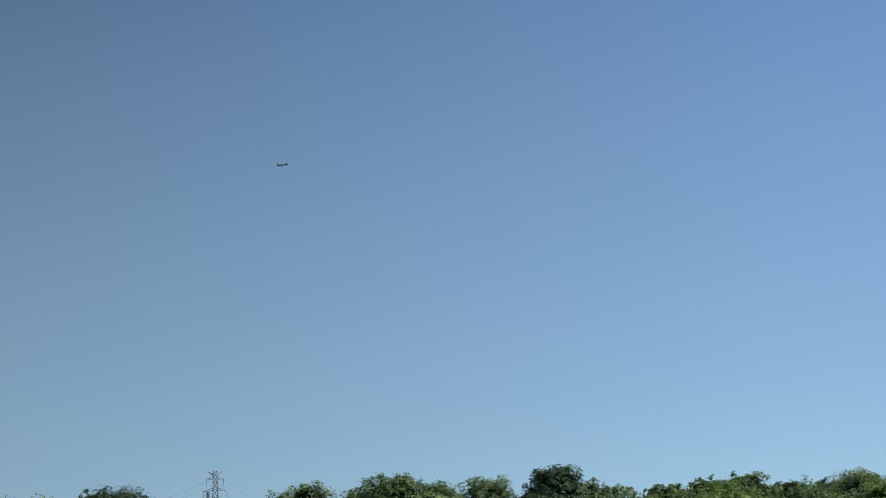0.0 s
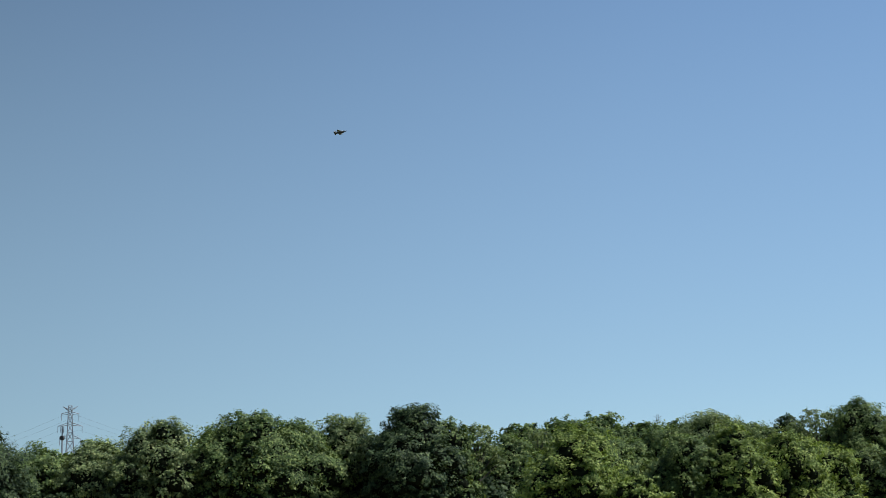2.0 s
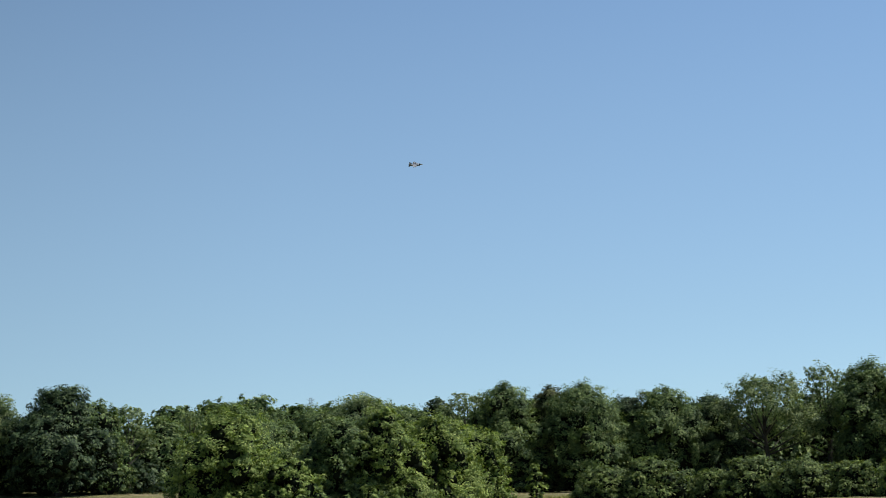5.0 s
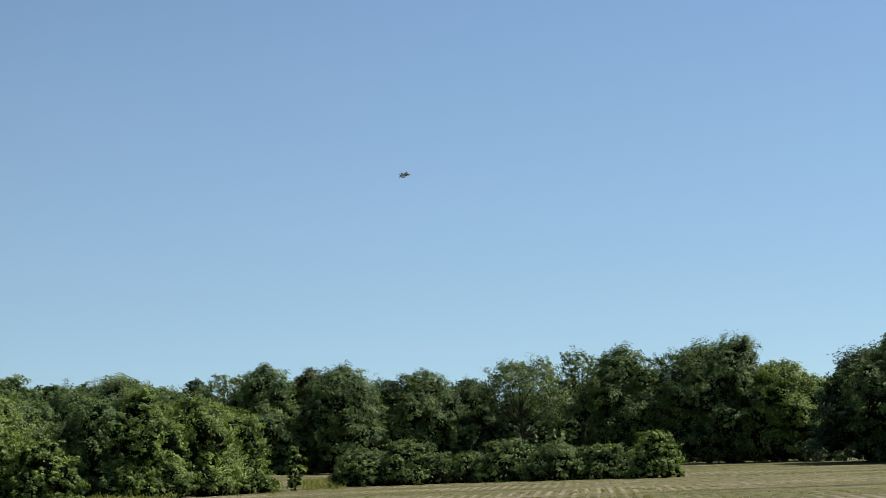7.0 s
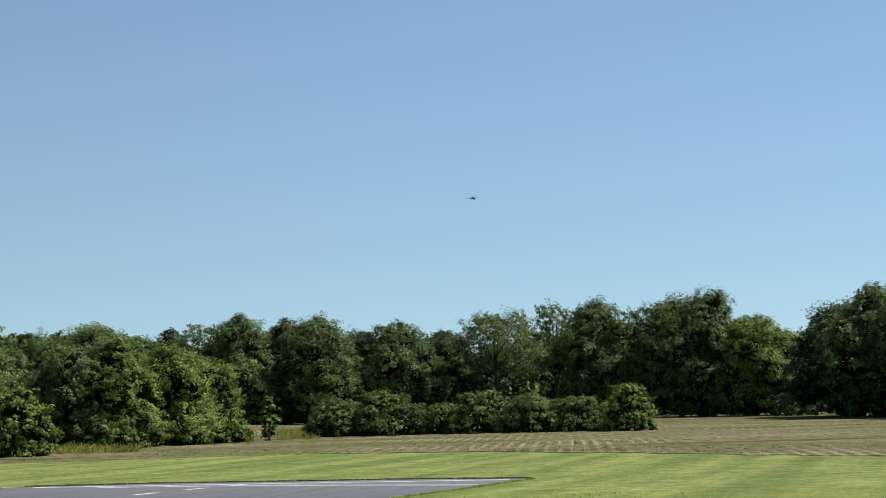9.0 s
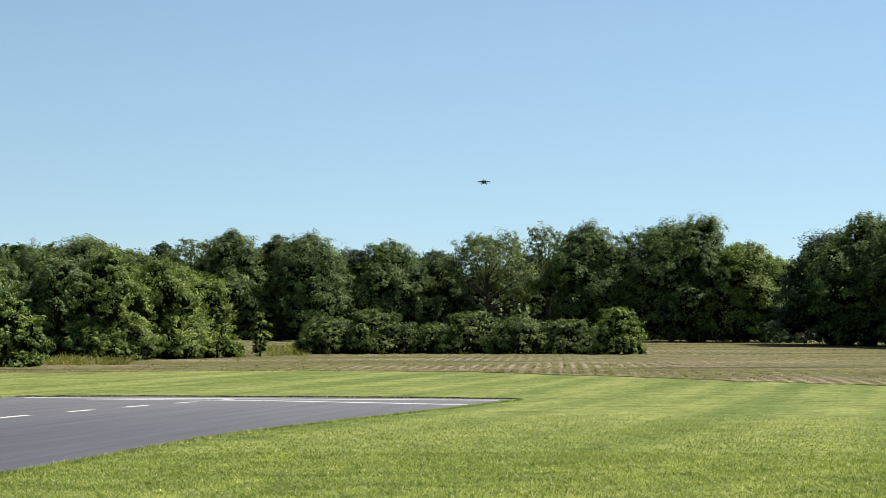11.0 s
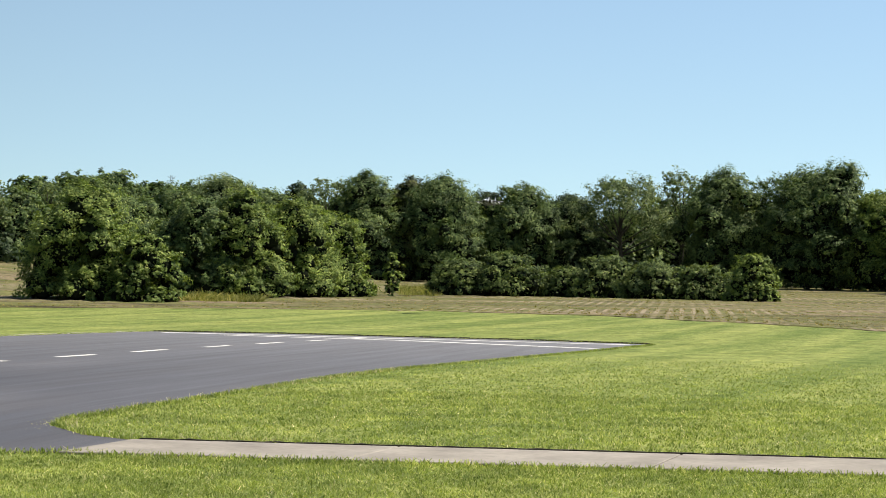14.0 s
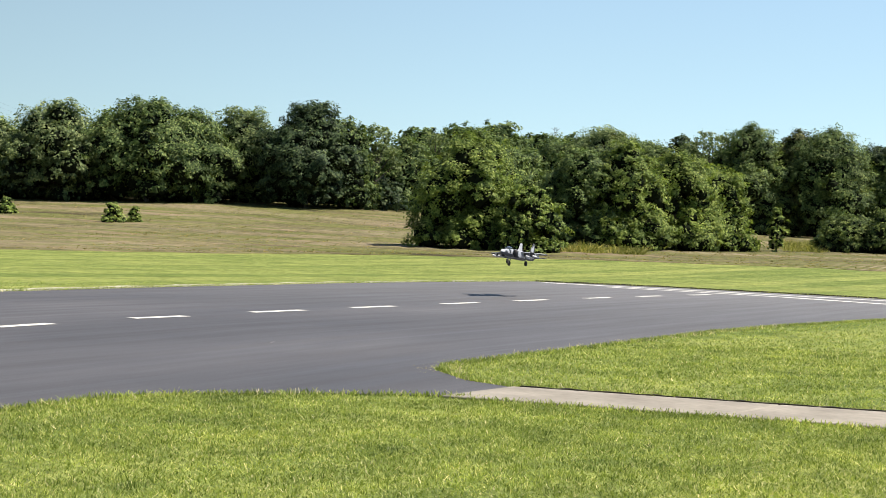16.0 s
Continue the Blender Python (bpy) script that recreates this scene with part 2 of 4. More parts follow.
def tube(bm, p, q, r0, r1, sides=7):
    p, q = Vector(p), Vector(q)
    m = Matrix.Translation((p + q) / 2) @ (q - p).to_track_quat("Z", "Y").to_matrix().to_4x4()
    bmesh.ops.create_cone(bm, cap_ends=True, segments=sides, radius1=r0, radius2=r1, depth=(q - p).length, matrix=m)


def inside(px, py, poly):
    """Which points lie in a polygon."""
    px, py = np.asarray(px), np.asarray(py)
    res = np.zeros(px.shape, bool)
    for (x0, y0), (x1, y1) in zip(poly, poly[1:] + poly[:1]):
        if y0 != y1:
            res ^= ((y0 > py) != (y1 > py)) & (px < (x1 - x0) * (py - y0) / (y1 - y0) + x0)
    return res


# ------------------------------------------------------------ ground
def grow_ground():
    xs = np.concatenate([-np.geomspace(4000, 60, 26), np.linspace(-56, 56, 57), np.geomspace(60, 4000, 26)])
    ys = np.concatenate([-np.geomspace(4000, 10, 14), np.linspace(-6, 160, 84), np.geomspace(165, 4000, 26)])
    gx, gy = np.meshgrid(xs, ys)
    co = np.stack([gx, gy, height(gx, gy) - 0.015], -1).reshape(-1, 3)
    w = len(xs)
    i = (np.arange(len(ys) - 1)[:, None] * w + np.arange(w - 1)).ravel()
    ob = new("ground", fast_mesh("ground", co, np.stack([i, i + 1, i + w + 1, i + w], 1), MAT_LAWN))
    ob.data.polygons.foreach_set("use_smooth", [True] * len(ob.data.polygons))
    tagged(ob, "mown green lawn of a flying field, reaching to the wood", "lawn", kind="structure")


grow_ground()

# the line where the mown grass meets the field
MOW = [(-150, -20), (-90, 20), (-60, 43), (-37.6, 61.5), (-32.7, 67.4), (-27.4, 74.5), (-21.4, 79.3), (-13.6, 82.3), (-5.2, 82.8), (3.1, 78.7), (9.9, 70.0), (13.5, 64.4), (16.3, 60.8), (30, 42), (60, 5)]


def mow_at(u):
    k = np.arange(len(MOW))
    return np.interp(u, k, [p[0] for p in MOW]), np.interp(u, k, [p[1] for p in MOW])


def lay_field():
    us = np.linspace(0, len(MOW) - 1, 169)
    vs = np.concatenate([[0, 0.02], np.linspace(0.5, 130, 80), np.geomspace(140, 900, 12)])
    x0, y0 = mow_at(us)
    x0 = x0 + 0.25 * np.sin(us * 9.1)
    y0 = y0 + 0.3 * np.sin(us * 14.3) + 0.2 * np.sin(us * 37)
    ox, oy = 0.25 * x0, np.full_like(y0, 40.0)
    ln = np.hypot(ox, oy)
    gx = x0[None] + vs[:, None] * (ox / ln)[None]
    gy = y0[None] + vs[:, None] * (oy / ln)[None]
    lift = 0.06 + 0.03 * np.sin(gx * 3.1 + gy * 0.4) * np.cos(gy * 0.21)
    gz = height(gx, gy) + np.where(vs[:, None] < 0.01, -0.03, np.maximum(0.012, lift * np.minimum(1, vs[:, None] / 4)))
    w = len(us)
    i = (np.arange(len(vs) - 1)[:, None] * w + np.arange(w - 1)).ravel()
    ob = new("field", fast_mesh("field", np.stack([gx, gy, gz], -1).reshape(-1, 3), np.stack([i, i + 1, i + w + 1, i + w], 1), MAT_FIELD))
    tagged(ob, "dry farm field with tan stubble rows and green weeds", "field", kind="structure")


lay_field()

# ------------------------------------------------------------ runway and path
LANE = [(-17.6, -12.0), (-17.3, 10.0), (-16.9, 27.3), (-16.2, 33.3), (-14.9, 41.7), (-13.8, 46.5), (-12.2, 51.6),
        (-8.0, 52.2), (-0.1, 50.6), (3.3, 49.2), (1.4, 43.0), (-0.5, 37.2), (-2.6, 30.9), (-3.45, 27.6), (-3.9, 24.9), (-4.3, 22.4),
        (-4.6, 20.6), (-4.95, 19.0), (-5.2, 17.9), (-5.1, 17.1), (-4.5, 16.2), (-3.9, 15.8), (-4.0, 14.75), (-4.7, 14.55),
        (-5.6, 14.05), (-6.4, 13.45), (-6.85, 12.9), (-7.0, 12.1), (-7.2, 11.2), (-8.2, 6.0), (-9.0, -12.0)]


def lay_runway():
    bm = bmesh.new()
    top = [bm.verts.new((x, y, float(height(x, y)) + 0.002)) for x, y in LANE]
    face = bm.faces.new(top)
    bmesh.ops.triangulate(bm, faces=[face])
    for _ in range(3):
        bmesh.ops.subdivide_edges(bm, edges=[e for e in bm.edges if e.calc_length() > 2.5], cuts=1)
    bmesh.ops.triangulate(bm, faces=bm.faces[:])
    for v in bm.verts:
        v.co.z = float(height(v.co.x, v.co.y)) + 0.002
    rim = [e for e in bm.edges if e.is_boundary]
    res = bmesh.ops.extrude_edge_only(bm, edges=rim)
    for v in res["geom"]:
        if isinstance(v, bmesh.types.BMVert):
            v.co.z -= 0.09
    bmesh.ops.recalc_face_normals(bm, faces=bm.faces[:])
    me = bpy.data.meshes.new("runway")
    bm.to_mesh(me)
    bm.free()
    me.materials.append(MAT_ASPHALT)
    return tagged(new("runway", me), "grey asphalt runway with worn streaks and white markings", "runway", kind="structure")


runway = lay_runway()


def stripe(name, a, b, width, label):
    """A painted bar from a to b, lying on the asphalt."""
    (x0, y0), (x1, y1) = a, b
    ln = math.hypot(x1 - x0, y1 - y0)
    nx, ny = -(y1 - y0) / ln * width / 2, (x1 - x0) / ln * width / 2
    n = max(2, int(ln / 1.2) + 1)
    verts, faces = [], []
    for i in range(n):
        k = i / (n - 1)
        x, y = x0 + (x1 - x0) * k, y0 + (y1 - y0) * k
        for s in (1, -1):
            wob = 1 + 0.06 * math.sin(i * 2.3 + s)
            px, py = x + nx * s * wob, y + ny * s * wob
            verts.append((px, py, float(height(px, py)) + 0.006))
        if i:
            faces.append((2 * i - 2, 2 * i - 1, 2 * i + 1, 2 * i))
    ob = link_mesh(name, verts, faces, MAT_PAINT)
    ob.parent = runway
    return tagged(ob, label)


DASHES = [((-12.05, 16.6), (-11.9, 17.7)), ((-11.8, 19.2), (-11.6, 20.3)), ((-11.3, 22.1), (-11.05, 23.4)), ((-10.8, 25.4), (-10.5, 27.0)), ((-10.2, 28.7), (-9.9, 30.2)),
          ((-9.5, 32.2), (-9.2, 33.7)), ((-8.8, 35.5), (-8.5, 37.2)), ((-8.0, 39.2), (-7.7, 40.6)), ((-7.25, 42.3), (-6.9, 43.8)),
          ((-6.4, 45.5), (-6.0, 46.9)), ((-5.5, 48.4), (-5.1, 49.8))]
for a, b in DASHES:
    stripe("centre_dash", a, b, 0.22, "white painted dash")
stripe("paint_scuff", (-7.95, 19.3), (-7.93, 19.42), 0.03, "faint white scuff")
stripe("end_line", (-11.7, 50.7), (2.6, 48.5), 0.5, "wide white end line")
stripe("threshold_line", (-9.5, 49.3), (-4.1, 47.9), 0.4, "white cross line")
stripe("threshold_line", (-4.1, 47.9), (1.5, 44.5), 0.5, "white cross line")


def lay_path():
    base = tagged(new("pavement"), "pale concrete footpath of slabs with dark joints", "footpath", kind="structure")
    cuts = [(-3.95, -3.92), (-1.33, -1.308), (1.32, 1.342), (3.97, 3.992), (6.62, 6.642), (9.27, 9.292)]
    for (_, x0), (x1, _) in zip(cuts, cuts[1:]):
        top = lambda x: 15.62 - 0.045 * x
        low = lambda x: 14.42 - 0.045 * x
        slant = -0.38
        bm = bmesh.new()
        pts = [(x0 + slant, low(x0)), (x1 + slant, low(x1)), (x1, top(x1)), (x0, top(x0))]
        f = bm.faces.new([bm.verts.new((x, y, float(height(x, y)) + 0.012)) for x, y in pts])
        r = bmesh.ops.extrude_face_region(bm, geom=[f])
        for v in r["geom"]:
            if isinstance(v, bmesh.types.BMVert):
                v.co.z -= 0.12
        bmesh.ops.recalc_face_normals(bm, faces=bm.faces[:])
        bmesh.ops.bevel(bm, geom=[e for e in bm.edges if all(v.co.z > -0.05 for v in e.verts)], offset=0.008, segments=1, affect="EDGES")
        part("slab", bm, MAT_CONCRETE, base)


lay_path()


def edging(name, pts, width, lift, material, label):
    """A strip beside the paving, with an upright face where it stands proud of it."""
    verts, faces = [], []
    for i, (x, y) in enumerate(pts):
        (ax, ay), (bx, by) = pts[max(0, i - 1)], pts[min(len(pts) - 1, i + 1)]
        ln = math.hypot(bx - ax, by - ay)
        wob = 1 + 0.25 * math.sin(i * 1.9)
        nx, ny = -(by - ay) / ln * width * wob, (bx - ax) / ln * width * wob
        z = float(height(x, y))
        rise = lift * (1 + 0.3 * math.sin(i * 2.7) * math.cos(i * 0.9))
        verts += [(x, y, z - 0.03), (x + nx * 0.1, y + ny * 0.1, z + rise), (x + nx, y + ny, z + rise)]
        if i:
            for k in (0, 1):
                faces.append((3 * i - 3 + k, 3 * i + k, 3 * i + k + 1, 3 * i - 2 + k))
    tagged(link_mesh(name, verts, faces, material), label, "edging", kind="structure")


def along(pts, step):
    res = []
    for (x0, y0), (x1, y1) in zip(pts, pts[1:]):
        n = max(1, int(math.hypot(x1 - x0, y1 - y0) / step))
        res += [(x0 + (x1 - x0) * i / n, y0 + (y1 - y0) * i / n) for i in range(n)]
    return res + [pts[-1]]


# soil colour darkened to hold the shade under the grass edge as well
MAT_SOIL_SHADE = mottled("soil_and_shade", (0.02, 0.018, 0.012), (0.05, 0.042, 0.028), 3.0, 0.95, 0, 0.01)
MAT_GRAVEL = mottled("pale_grit", (0.34, 0.33, 0.27), (0.55, 0.53, 0.45), 4.0, 0.95, 0, 0.01)
edging("trim", along([(-3.85, 15.8), (9.0, 15.22)], 0.12), 0.05, 0.02, MAT_SOIL_SHADE, "dark soil and painted grass shade along the edge of the footpath")
edging("trim", along([(-17.0, 24.0), (-16.9, 27.3), (-16.2, 33.3), (-14.9, 41.7), (-13.8, 46.5), (-12.2, 51.6)], 0.7), 0.6, 0.006, MAT_GRAVEL, "pale dry grit along the runway's edge")
# dark ledge in place of the shadow that longer grass casts
edging("trim", along([(-12.2, 51.6), (-8.0, 52.2), (-0.1, 50.6), (3.3, 49.2)], 0.35), 0.25, 0.035, MAT_SOIL_SHADE, "dark strip painted as grass shade along the runway's end")


# ------------------------------------------------------------ trees
def leaves(rng, centres, radii, per_area, size, squash=0.85, open_share=0.15, core=0.13):
    """Small bent leaf sprays over the lobes of a crown: vertices and three-cornered faces."""
    P, N, S = [], [], []
    for c, r in zip(centres, radii):
        n = max(20, int(per_area * 4 * math.pi * r * r))
        d = rng.normal(size=(n, 3))
        d /= np.linalg.norm(d, axis=1)[:, None]
        d[:, 2] = np.where(d[:, 2] < -0.35, -d[:, 2], d[:, 2])
        m = max(12, n // 60)
        sprays = rng.normal(size=(m, 3))
        sprays /= np.linalg.norm(sprays, axis=1)[:, None]
        own = rng.integers(0, m, n)
        near = rng.random(n) < 0.9
        d = np.where(near[:, None], sprays[own] + rng.normal(scale=0.105, size=(n, 3)), d)
        d /= np.linalg.norm(d, axis=1)[:, None]
        d[:, 2] = np.where(d[:, 2] < -0.45, -d[:, 2], d[:, 2])
        lump = 1 + 0.14 * np.sin(d[:, 0] * 5 + c[0] * 3) * np.sin(d[:, 1] * 6 + c[1]) + 0.1 * np.sin(d[:, 2] * 9 + c[2])
        lump = lump * np.where(near, 1.0 + 0.28 * np.sin(own * 1.7), 0.9)
        k = r * lump * np.where(rng.random(n) < open_share, rng.uniform(0.35, 0.9, n), rng.uniform(0.84, 1.1, n))
        at = np.asarray(c) + d * k[:, None] * np.array([1, 1, squash])
        free = np.ones(n, bool)
        for c2, r2 in zip(centres, radii):
            if c2 is not c and math.dist(c, c2) < r + r2:
                free &= (((at - np.asarray(c2)) / np.array([1, 1, squash])) ** 2).sum(1) > (0.74 * r2) ** 2
        P.append(at[free])
        N.append(d[free])
        S.append(np.full(free.sum(), 1.0))
        m = int(8 + 8 * r * r)      # broad dark sprays in the heart of the lobe
        d = rng.normal(size=(m, 3))
        d /= np.linalg.norm(d, axis=1)[:, None]
        P.append(np.asarray(c) + d * (r * rng.uniform(0.3, 0.62, m))[:, None] * np.array([1, 1, squash]))
        N.append(d)
        S.append(np.full(m, core * r / size))
    P, N, S = np.concatenate(P), np.concatenate(N), np.concatenate(S)
    n = len(P)
    nn = N + rng.normal(scale=0.34, size=(n, 3)) + np.array([0, 0, 0.45])
    nn /= np.linalg.norm(nn, axis=1)[:, None]
    u = np.cross(nn, rng.normal(size=(n, 3)))
    u /= np.linalg.norm(u, axis=1)[:, None]
    w = np.cross(nn, u)
    s = (size * S * rng.uniform(0.55, 1.35, n))[:, None]
    e = s * 0.85
    co = np.stack([P - u * s + w * e * rng.uniform(-0.6, 0.6, (n, 1)), P - w * e + u * s * rng.uniform(0, 0.9, (n, 1)), P + w * e + u * s * rng.uniform(0, 0.9, (n, 1))], 1)
    co, q = co.reshape(-1, 3), np.arange(n * 3).reshape(-1, 3)
    return co, q


def shade_cores(rng, centres, radii, share=0.64, squash=0.85):
    """Rough near-black lumps well inside each lobe's leaves, standing in for deep shade."""
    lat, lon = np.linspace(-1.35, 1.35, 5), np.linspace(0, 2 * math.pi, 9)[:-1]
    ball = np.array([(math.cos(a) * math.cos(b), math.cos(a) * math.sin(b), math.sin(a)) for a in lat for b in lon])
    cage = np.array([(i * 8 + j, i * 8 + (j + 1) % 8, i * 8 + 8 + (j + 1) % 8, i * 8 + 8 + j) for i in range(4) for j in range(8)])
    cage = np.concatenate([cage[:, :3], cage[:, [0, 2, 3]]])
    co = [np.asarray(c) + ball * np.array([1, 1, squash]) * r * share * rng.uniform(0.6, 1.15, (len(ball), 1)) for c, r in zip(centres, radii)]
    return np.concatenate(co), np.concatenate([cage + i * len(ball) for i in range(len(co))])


def lobes_of(rng, h, r, low, kind):
    """Lobe centres and radii for a crown of that height and half-width, whose leaves begin at low."""
    C, Q = [], []
    n = {"round": 36, "airy": 30, "bush": 34, "column": 14, "hedge": 36}[kind]
    span = h - low
    for i in range(n):
        k = (i + 0.5) / n
        a = i * 2.4 + rng.uniform(-0.5, 0.5)
        if kind == "airy":
            k = 0.35 + 0.65 * k ** 0.7
            wide = math.sin(math.pi * min(1, 0.25 + 0.62 * k))
        elif kind in ("bush", "hedge"):
            wide = math.cos(k * 1.3) ** 0.5
        elif kind == "column":
            wide = math.sin(math.pi * (0.18 + 0.74 * k))
        else:
            wide = math.sin(math.pi * (0.22 + 0.66 * k))
        lr = r * {"round": 0.36, "airy": 0.23, "bush": 0.36, "column": 0.5, "hedge": 0.32}[kind] * rng.uniform(0.55, 1.35)
        lr = min(lr, span * 0.36)
        reach = max(0.0, r * wide - lr * 0.8) * rng.uniform(0.5, 1.12)
        z = low + lr * 0.7 + (span - lr * 1.55) * min(1.0, max(0.0, k + rng.uniform(-0.09, 0.09)))
        C.append((reach * math.cos(a), reach * math.sin(a), z))
        Q.append(lr)
    if kind in ("bush", "hedge"):
        for i in range(9):
            a, lr = i * 0.7 + rng.uniform(-0.2, 0.2), r * rng.uniform(0.24, 0.34)
            C.append((r * 0.74 * math.cos(a), r * 0.74 * math.sin(a), lr * 0.55))
            Q.append(lr)
    C.append((rng.uniform(-0.1, 0.1) * r, 0.0, h - r * 0.3))
    Q.append(r * 0.34)
    return C, Q


def grow_tree(name, label, x, y, h, r, leaf, kind="round", low=1.2, size=0.3, density=7.0, seed=0, category="tree", group=""):
    rng = np.random.default_rng(seed)
    base = new(name)
    base.location = (x, y, float(height(x, y)))
    base.rotation_euler = (0, 0, rng.uniform(0, 6.28))
    tagged(base, label, category, group)
    C, Q = lobes_of(rng, h, r, low, kind)
    bm = bmesh.new()
    tr = max(0.04, 0.022 * h)
    lean = (rng.uniform(-0.04, 0.04) * h, rng.uniform(-0.04, 0.04) * h)
    knee = (lean[0], lean[1], h * 0.45)
    tube(bm, (0, 0, -0.3), (lean[0] * 0.4, lean[1] * 0.4, h * 0.2), tr * 1.3, tr, 8)
    tube(bm, (lean[0] * 0.4, lean[1] * 0.4, h * 0.19), knee, tr, tr * 0.7, 8)
    tube(bm, knee, (lean[0] * 1.3, lean[1] * 1.3, h * 0.85), tr * 0.7, tr * 0.2, 7)
    for c in C[::2]:
        start = max(0.12 * h, min(0.7 * h, c[2] * 0.6))
        f = start / (h * 0.45)
        tube(bm, (lean[0] * min(1, f), lean[1] * min(1, f), start), c, tr * 0.4, tr * 0.1, 5)
    part("trunk", bm, MAT_BARK, base)
    co, q = leaves(rng, C, Q, density, size, open_share=0.3 if kind == "airy" else 0.15, core=0.08 if kind == "airy" else 0.13)
    n = len(q)
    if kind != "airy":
        # added dark cores blacken the gaps between the leaves
        hc, hq = shade_cores(rng, C, Q)
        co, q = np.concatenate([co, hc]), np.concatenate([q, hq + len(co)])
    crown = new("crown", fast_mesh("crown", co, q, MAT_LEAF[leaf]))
    crown.data.materials.append(MAT_CROWN_SHADE)
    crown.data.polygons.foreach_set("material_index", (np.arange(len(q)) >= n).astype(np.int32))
    crown.parent = base
    return base


def polar(az, d):
    return d * math.sin(radians(az)), d * math.cos(radians(az))


def stand(rows, group, seed):
    """Trees of a wood's edge: bearing, distance, bearing height of the top, half-width, leaf tone, habit."""
    words = {"mid": "leafy green broad-leaved tree at the wood's edge", "dark": "tall dark-green oak standing out of the wood's edge",
             "bright": "yellow-green leafy tree in sunlight at the wood's edge", "pale": "pale-leaved tree with an open, feathery crown",
             "brown": "tree with thin brownish-green leaves at the wood's edge"}
    for i, (az, d, el, r, leaf, kind) in enumerate(rows):
        x, y = polar(az, d)
        h = 0.965 * (EYE + d * math.tan(radians(el)) - float(height(x, y)))
        grow_tree("tree", words[leaf], x, y, h, r * 1.3, leaf, kind, low=-0.4 if kind != "airy" else 1.2, size=0.125 if kind != "airy" else 0.12,
                  density=46.0 if kind != "airy" else 26.0, seed=seed + i, group=group)


stand([(-39.0, 150, 3.2, 4.5, "mid", "round"), (-36.2, 152, 3.5, 4.6, "dark", "round"), (-33.9, 160, 2.65, 4.4, "mid", "round"), (-31.7, 158, 2.75, 4.2, "pale", "round"),
       (-29.7, 152, 3.45, 4.0, "pale", "round"), (-27.9, 155, 3.2, 3.6, "mid", "round"), (-26.7, 150, 3.75, 4.2, "mid", "round"), (-25.2, 152, 3.37, 3.6, "mid", "round"),
       (-23.6, 156, 3.57, 3.8, "pale", "round"), (-21.3, 150, 3.86, 3.9, "dark", "round")], "wood edge", 100)
stand([(-20.1, 153, 3.38, 3.0, "mid", "round"), (-18.95, 155, 3.12, 2.6, "pale", "airy"), (-17.9, 160, 2.7, 3.2, "mid", "round"),
       (-16.9, 180, 2.95, 2.2, "pale", "airy"), (-15.4, 185, 3.1, 4.4, "mid", "round"), (-14.3, 190, 2.92, 3.8, "mid", "round"), (-12.6, 195, 2.85, 5.0, "mid", "round"),
       (-11.2, 195, 3.3, 4.6, "pale", "round"), (-9.9, 200, 2.95, 4.6, "mid", "round")], "wood edge", 130)
stand([(-8.45, 200, 3.15, 2.6, "dark", "round"), (-7.3, 195, 3.36, 4.2, "pale", "airy"), (-6.1, 192, 3.6, 4.3, "mid", "round"), (-4.6, 195, 3.4, 3.8, "brown", "round"),
       (-3.4, 192, 3.55, 4.6, "mid", "round"), (-1.9, 196, 3.0, 3.4, "dark", "round"), (-0.75, 194, 3.28, 4.6, "mid", "round"), (0.85, 197, 2.98, 3.8, "dark", "round"),
       (2.8, 194, 3.57, 6.2, "pale", "airy"), (4.75, 196, 3.75, 4.2, "pale", "airy")], "wood edge", 160)
stand([(6.3, 190, 3.8, 4.8, "mid", "round"), (7.85, 190, 3.6, 3.6, "mid", "airy"), (9.0, 186, 3.8, 4.8, "mid", "round"), (10.0, 184, 4.0, 4.6, "mid", "round"),
       (11.5, 182, 3.1, 4.4, "bright", "round"), (12.6, 184, 2.6, 3.4, "bright", "round"), (14.3, 166, 3.35, 4.2, "dark", "round"), (15.7, 160, 4.1, 4.4, "mid", "round"),
       (17.4, 156, 4.3, 4.8, "mid", "round"), (19.2, 150, 4.4, 4.8, "dark", "round")], "wood edge", 190)


def back_wood():
    """A second row that closes the gaps behind the edge."""
    made = {}
    for i in range(46):
        az = -40 + i * 1.33
        far = az > -18
        d = (164 if not far else 211) + 3 * math.sin(i * 2.1)
        x, y = polar(az, d)
        rng = np.random.default_rng(400 + i)
        own = made.setdefault(far, [])
        if len(own) < 4:
            h = (9.8 if far else 6.0) + 0.7 * (len(own) % 3)
            own.append(grow_tree("tree", "dense green tree deeper in the wood", x, y, h, 5.4 if far else 4.4, "mid", "round", low=-0.8, size=0.24, density=13.0, seed=400 + i, group="inner wood"))
        else:
            copy_thing(own[i % 4], pose(x, y, float(height(x, y)) - 0.2, 0, 0, rng.uniform(0, 360)))


back_wood()


# ------------------------------------------------------------ bushes before the wood
def bush(name, label, az, d, el, r, leaf, seed, kind="bush", size=0.082, density=100.0, low=-0.6, category="bush", group=""):
    x, y = polar(az, d)
    h = EYE + d * math.tan(radians(el)) - float(height(x, y))
    return grow_tree(name, label, x, y, h, r, leaf, kind, low=low, size=size, density=density, seed=seed, category=category, group=group)


SUNNY = "big yellow-green leafy tree, branched to the ground, in the field"
bush("tree", SUNNY, -15.6, 95, 2.75, 3.5, "bright", 21, group="field trees")
bush("tree", SUNNY, -13.6, 92, 1.25, 2.1, "bright", 22, group="field trees")
bush("tree", "dark-green leafy tree, branched to the ground, in the field", -11.6, 106, 2.5, 3.0, "mid", 23, group="field trees")
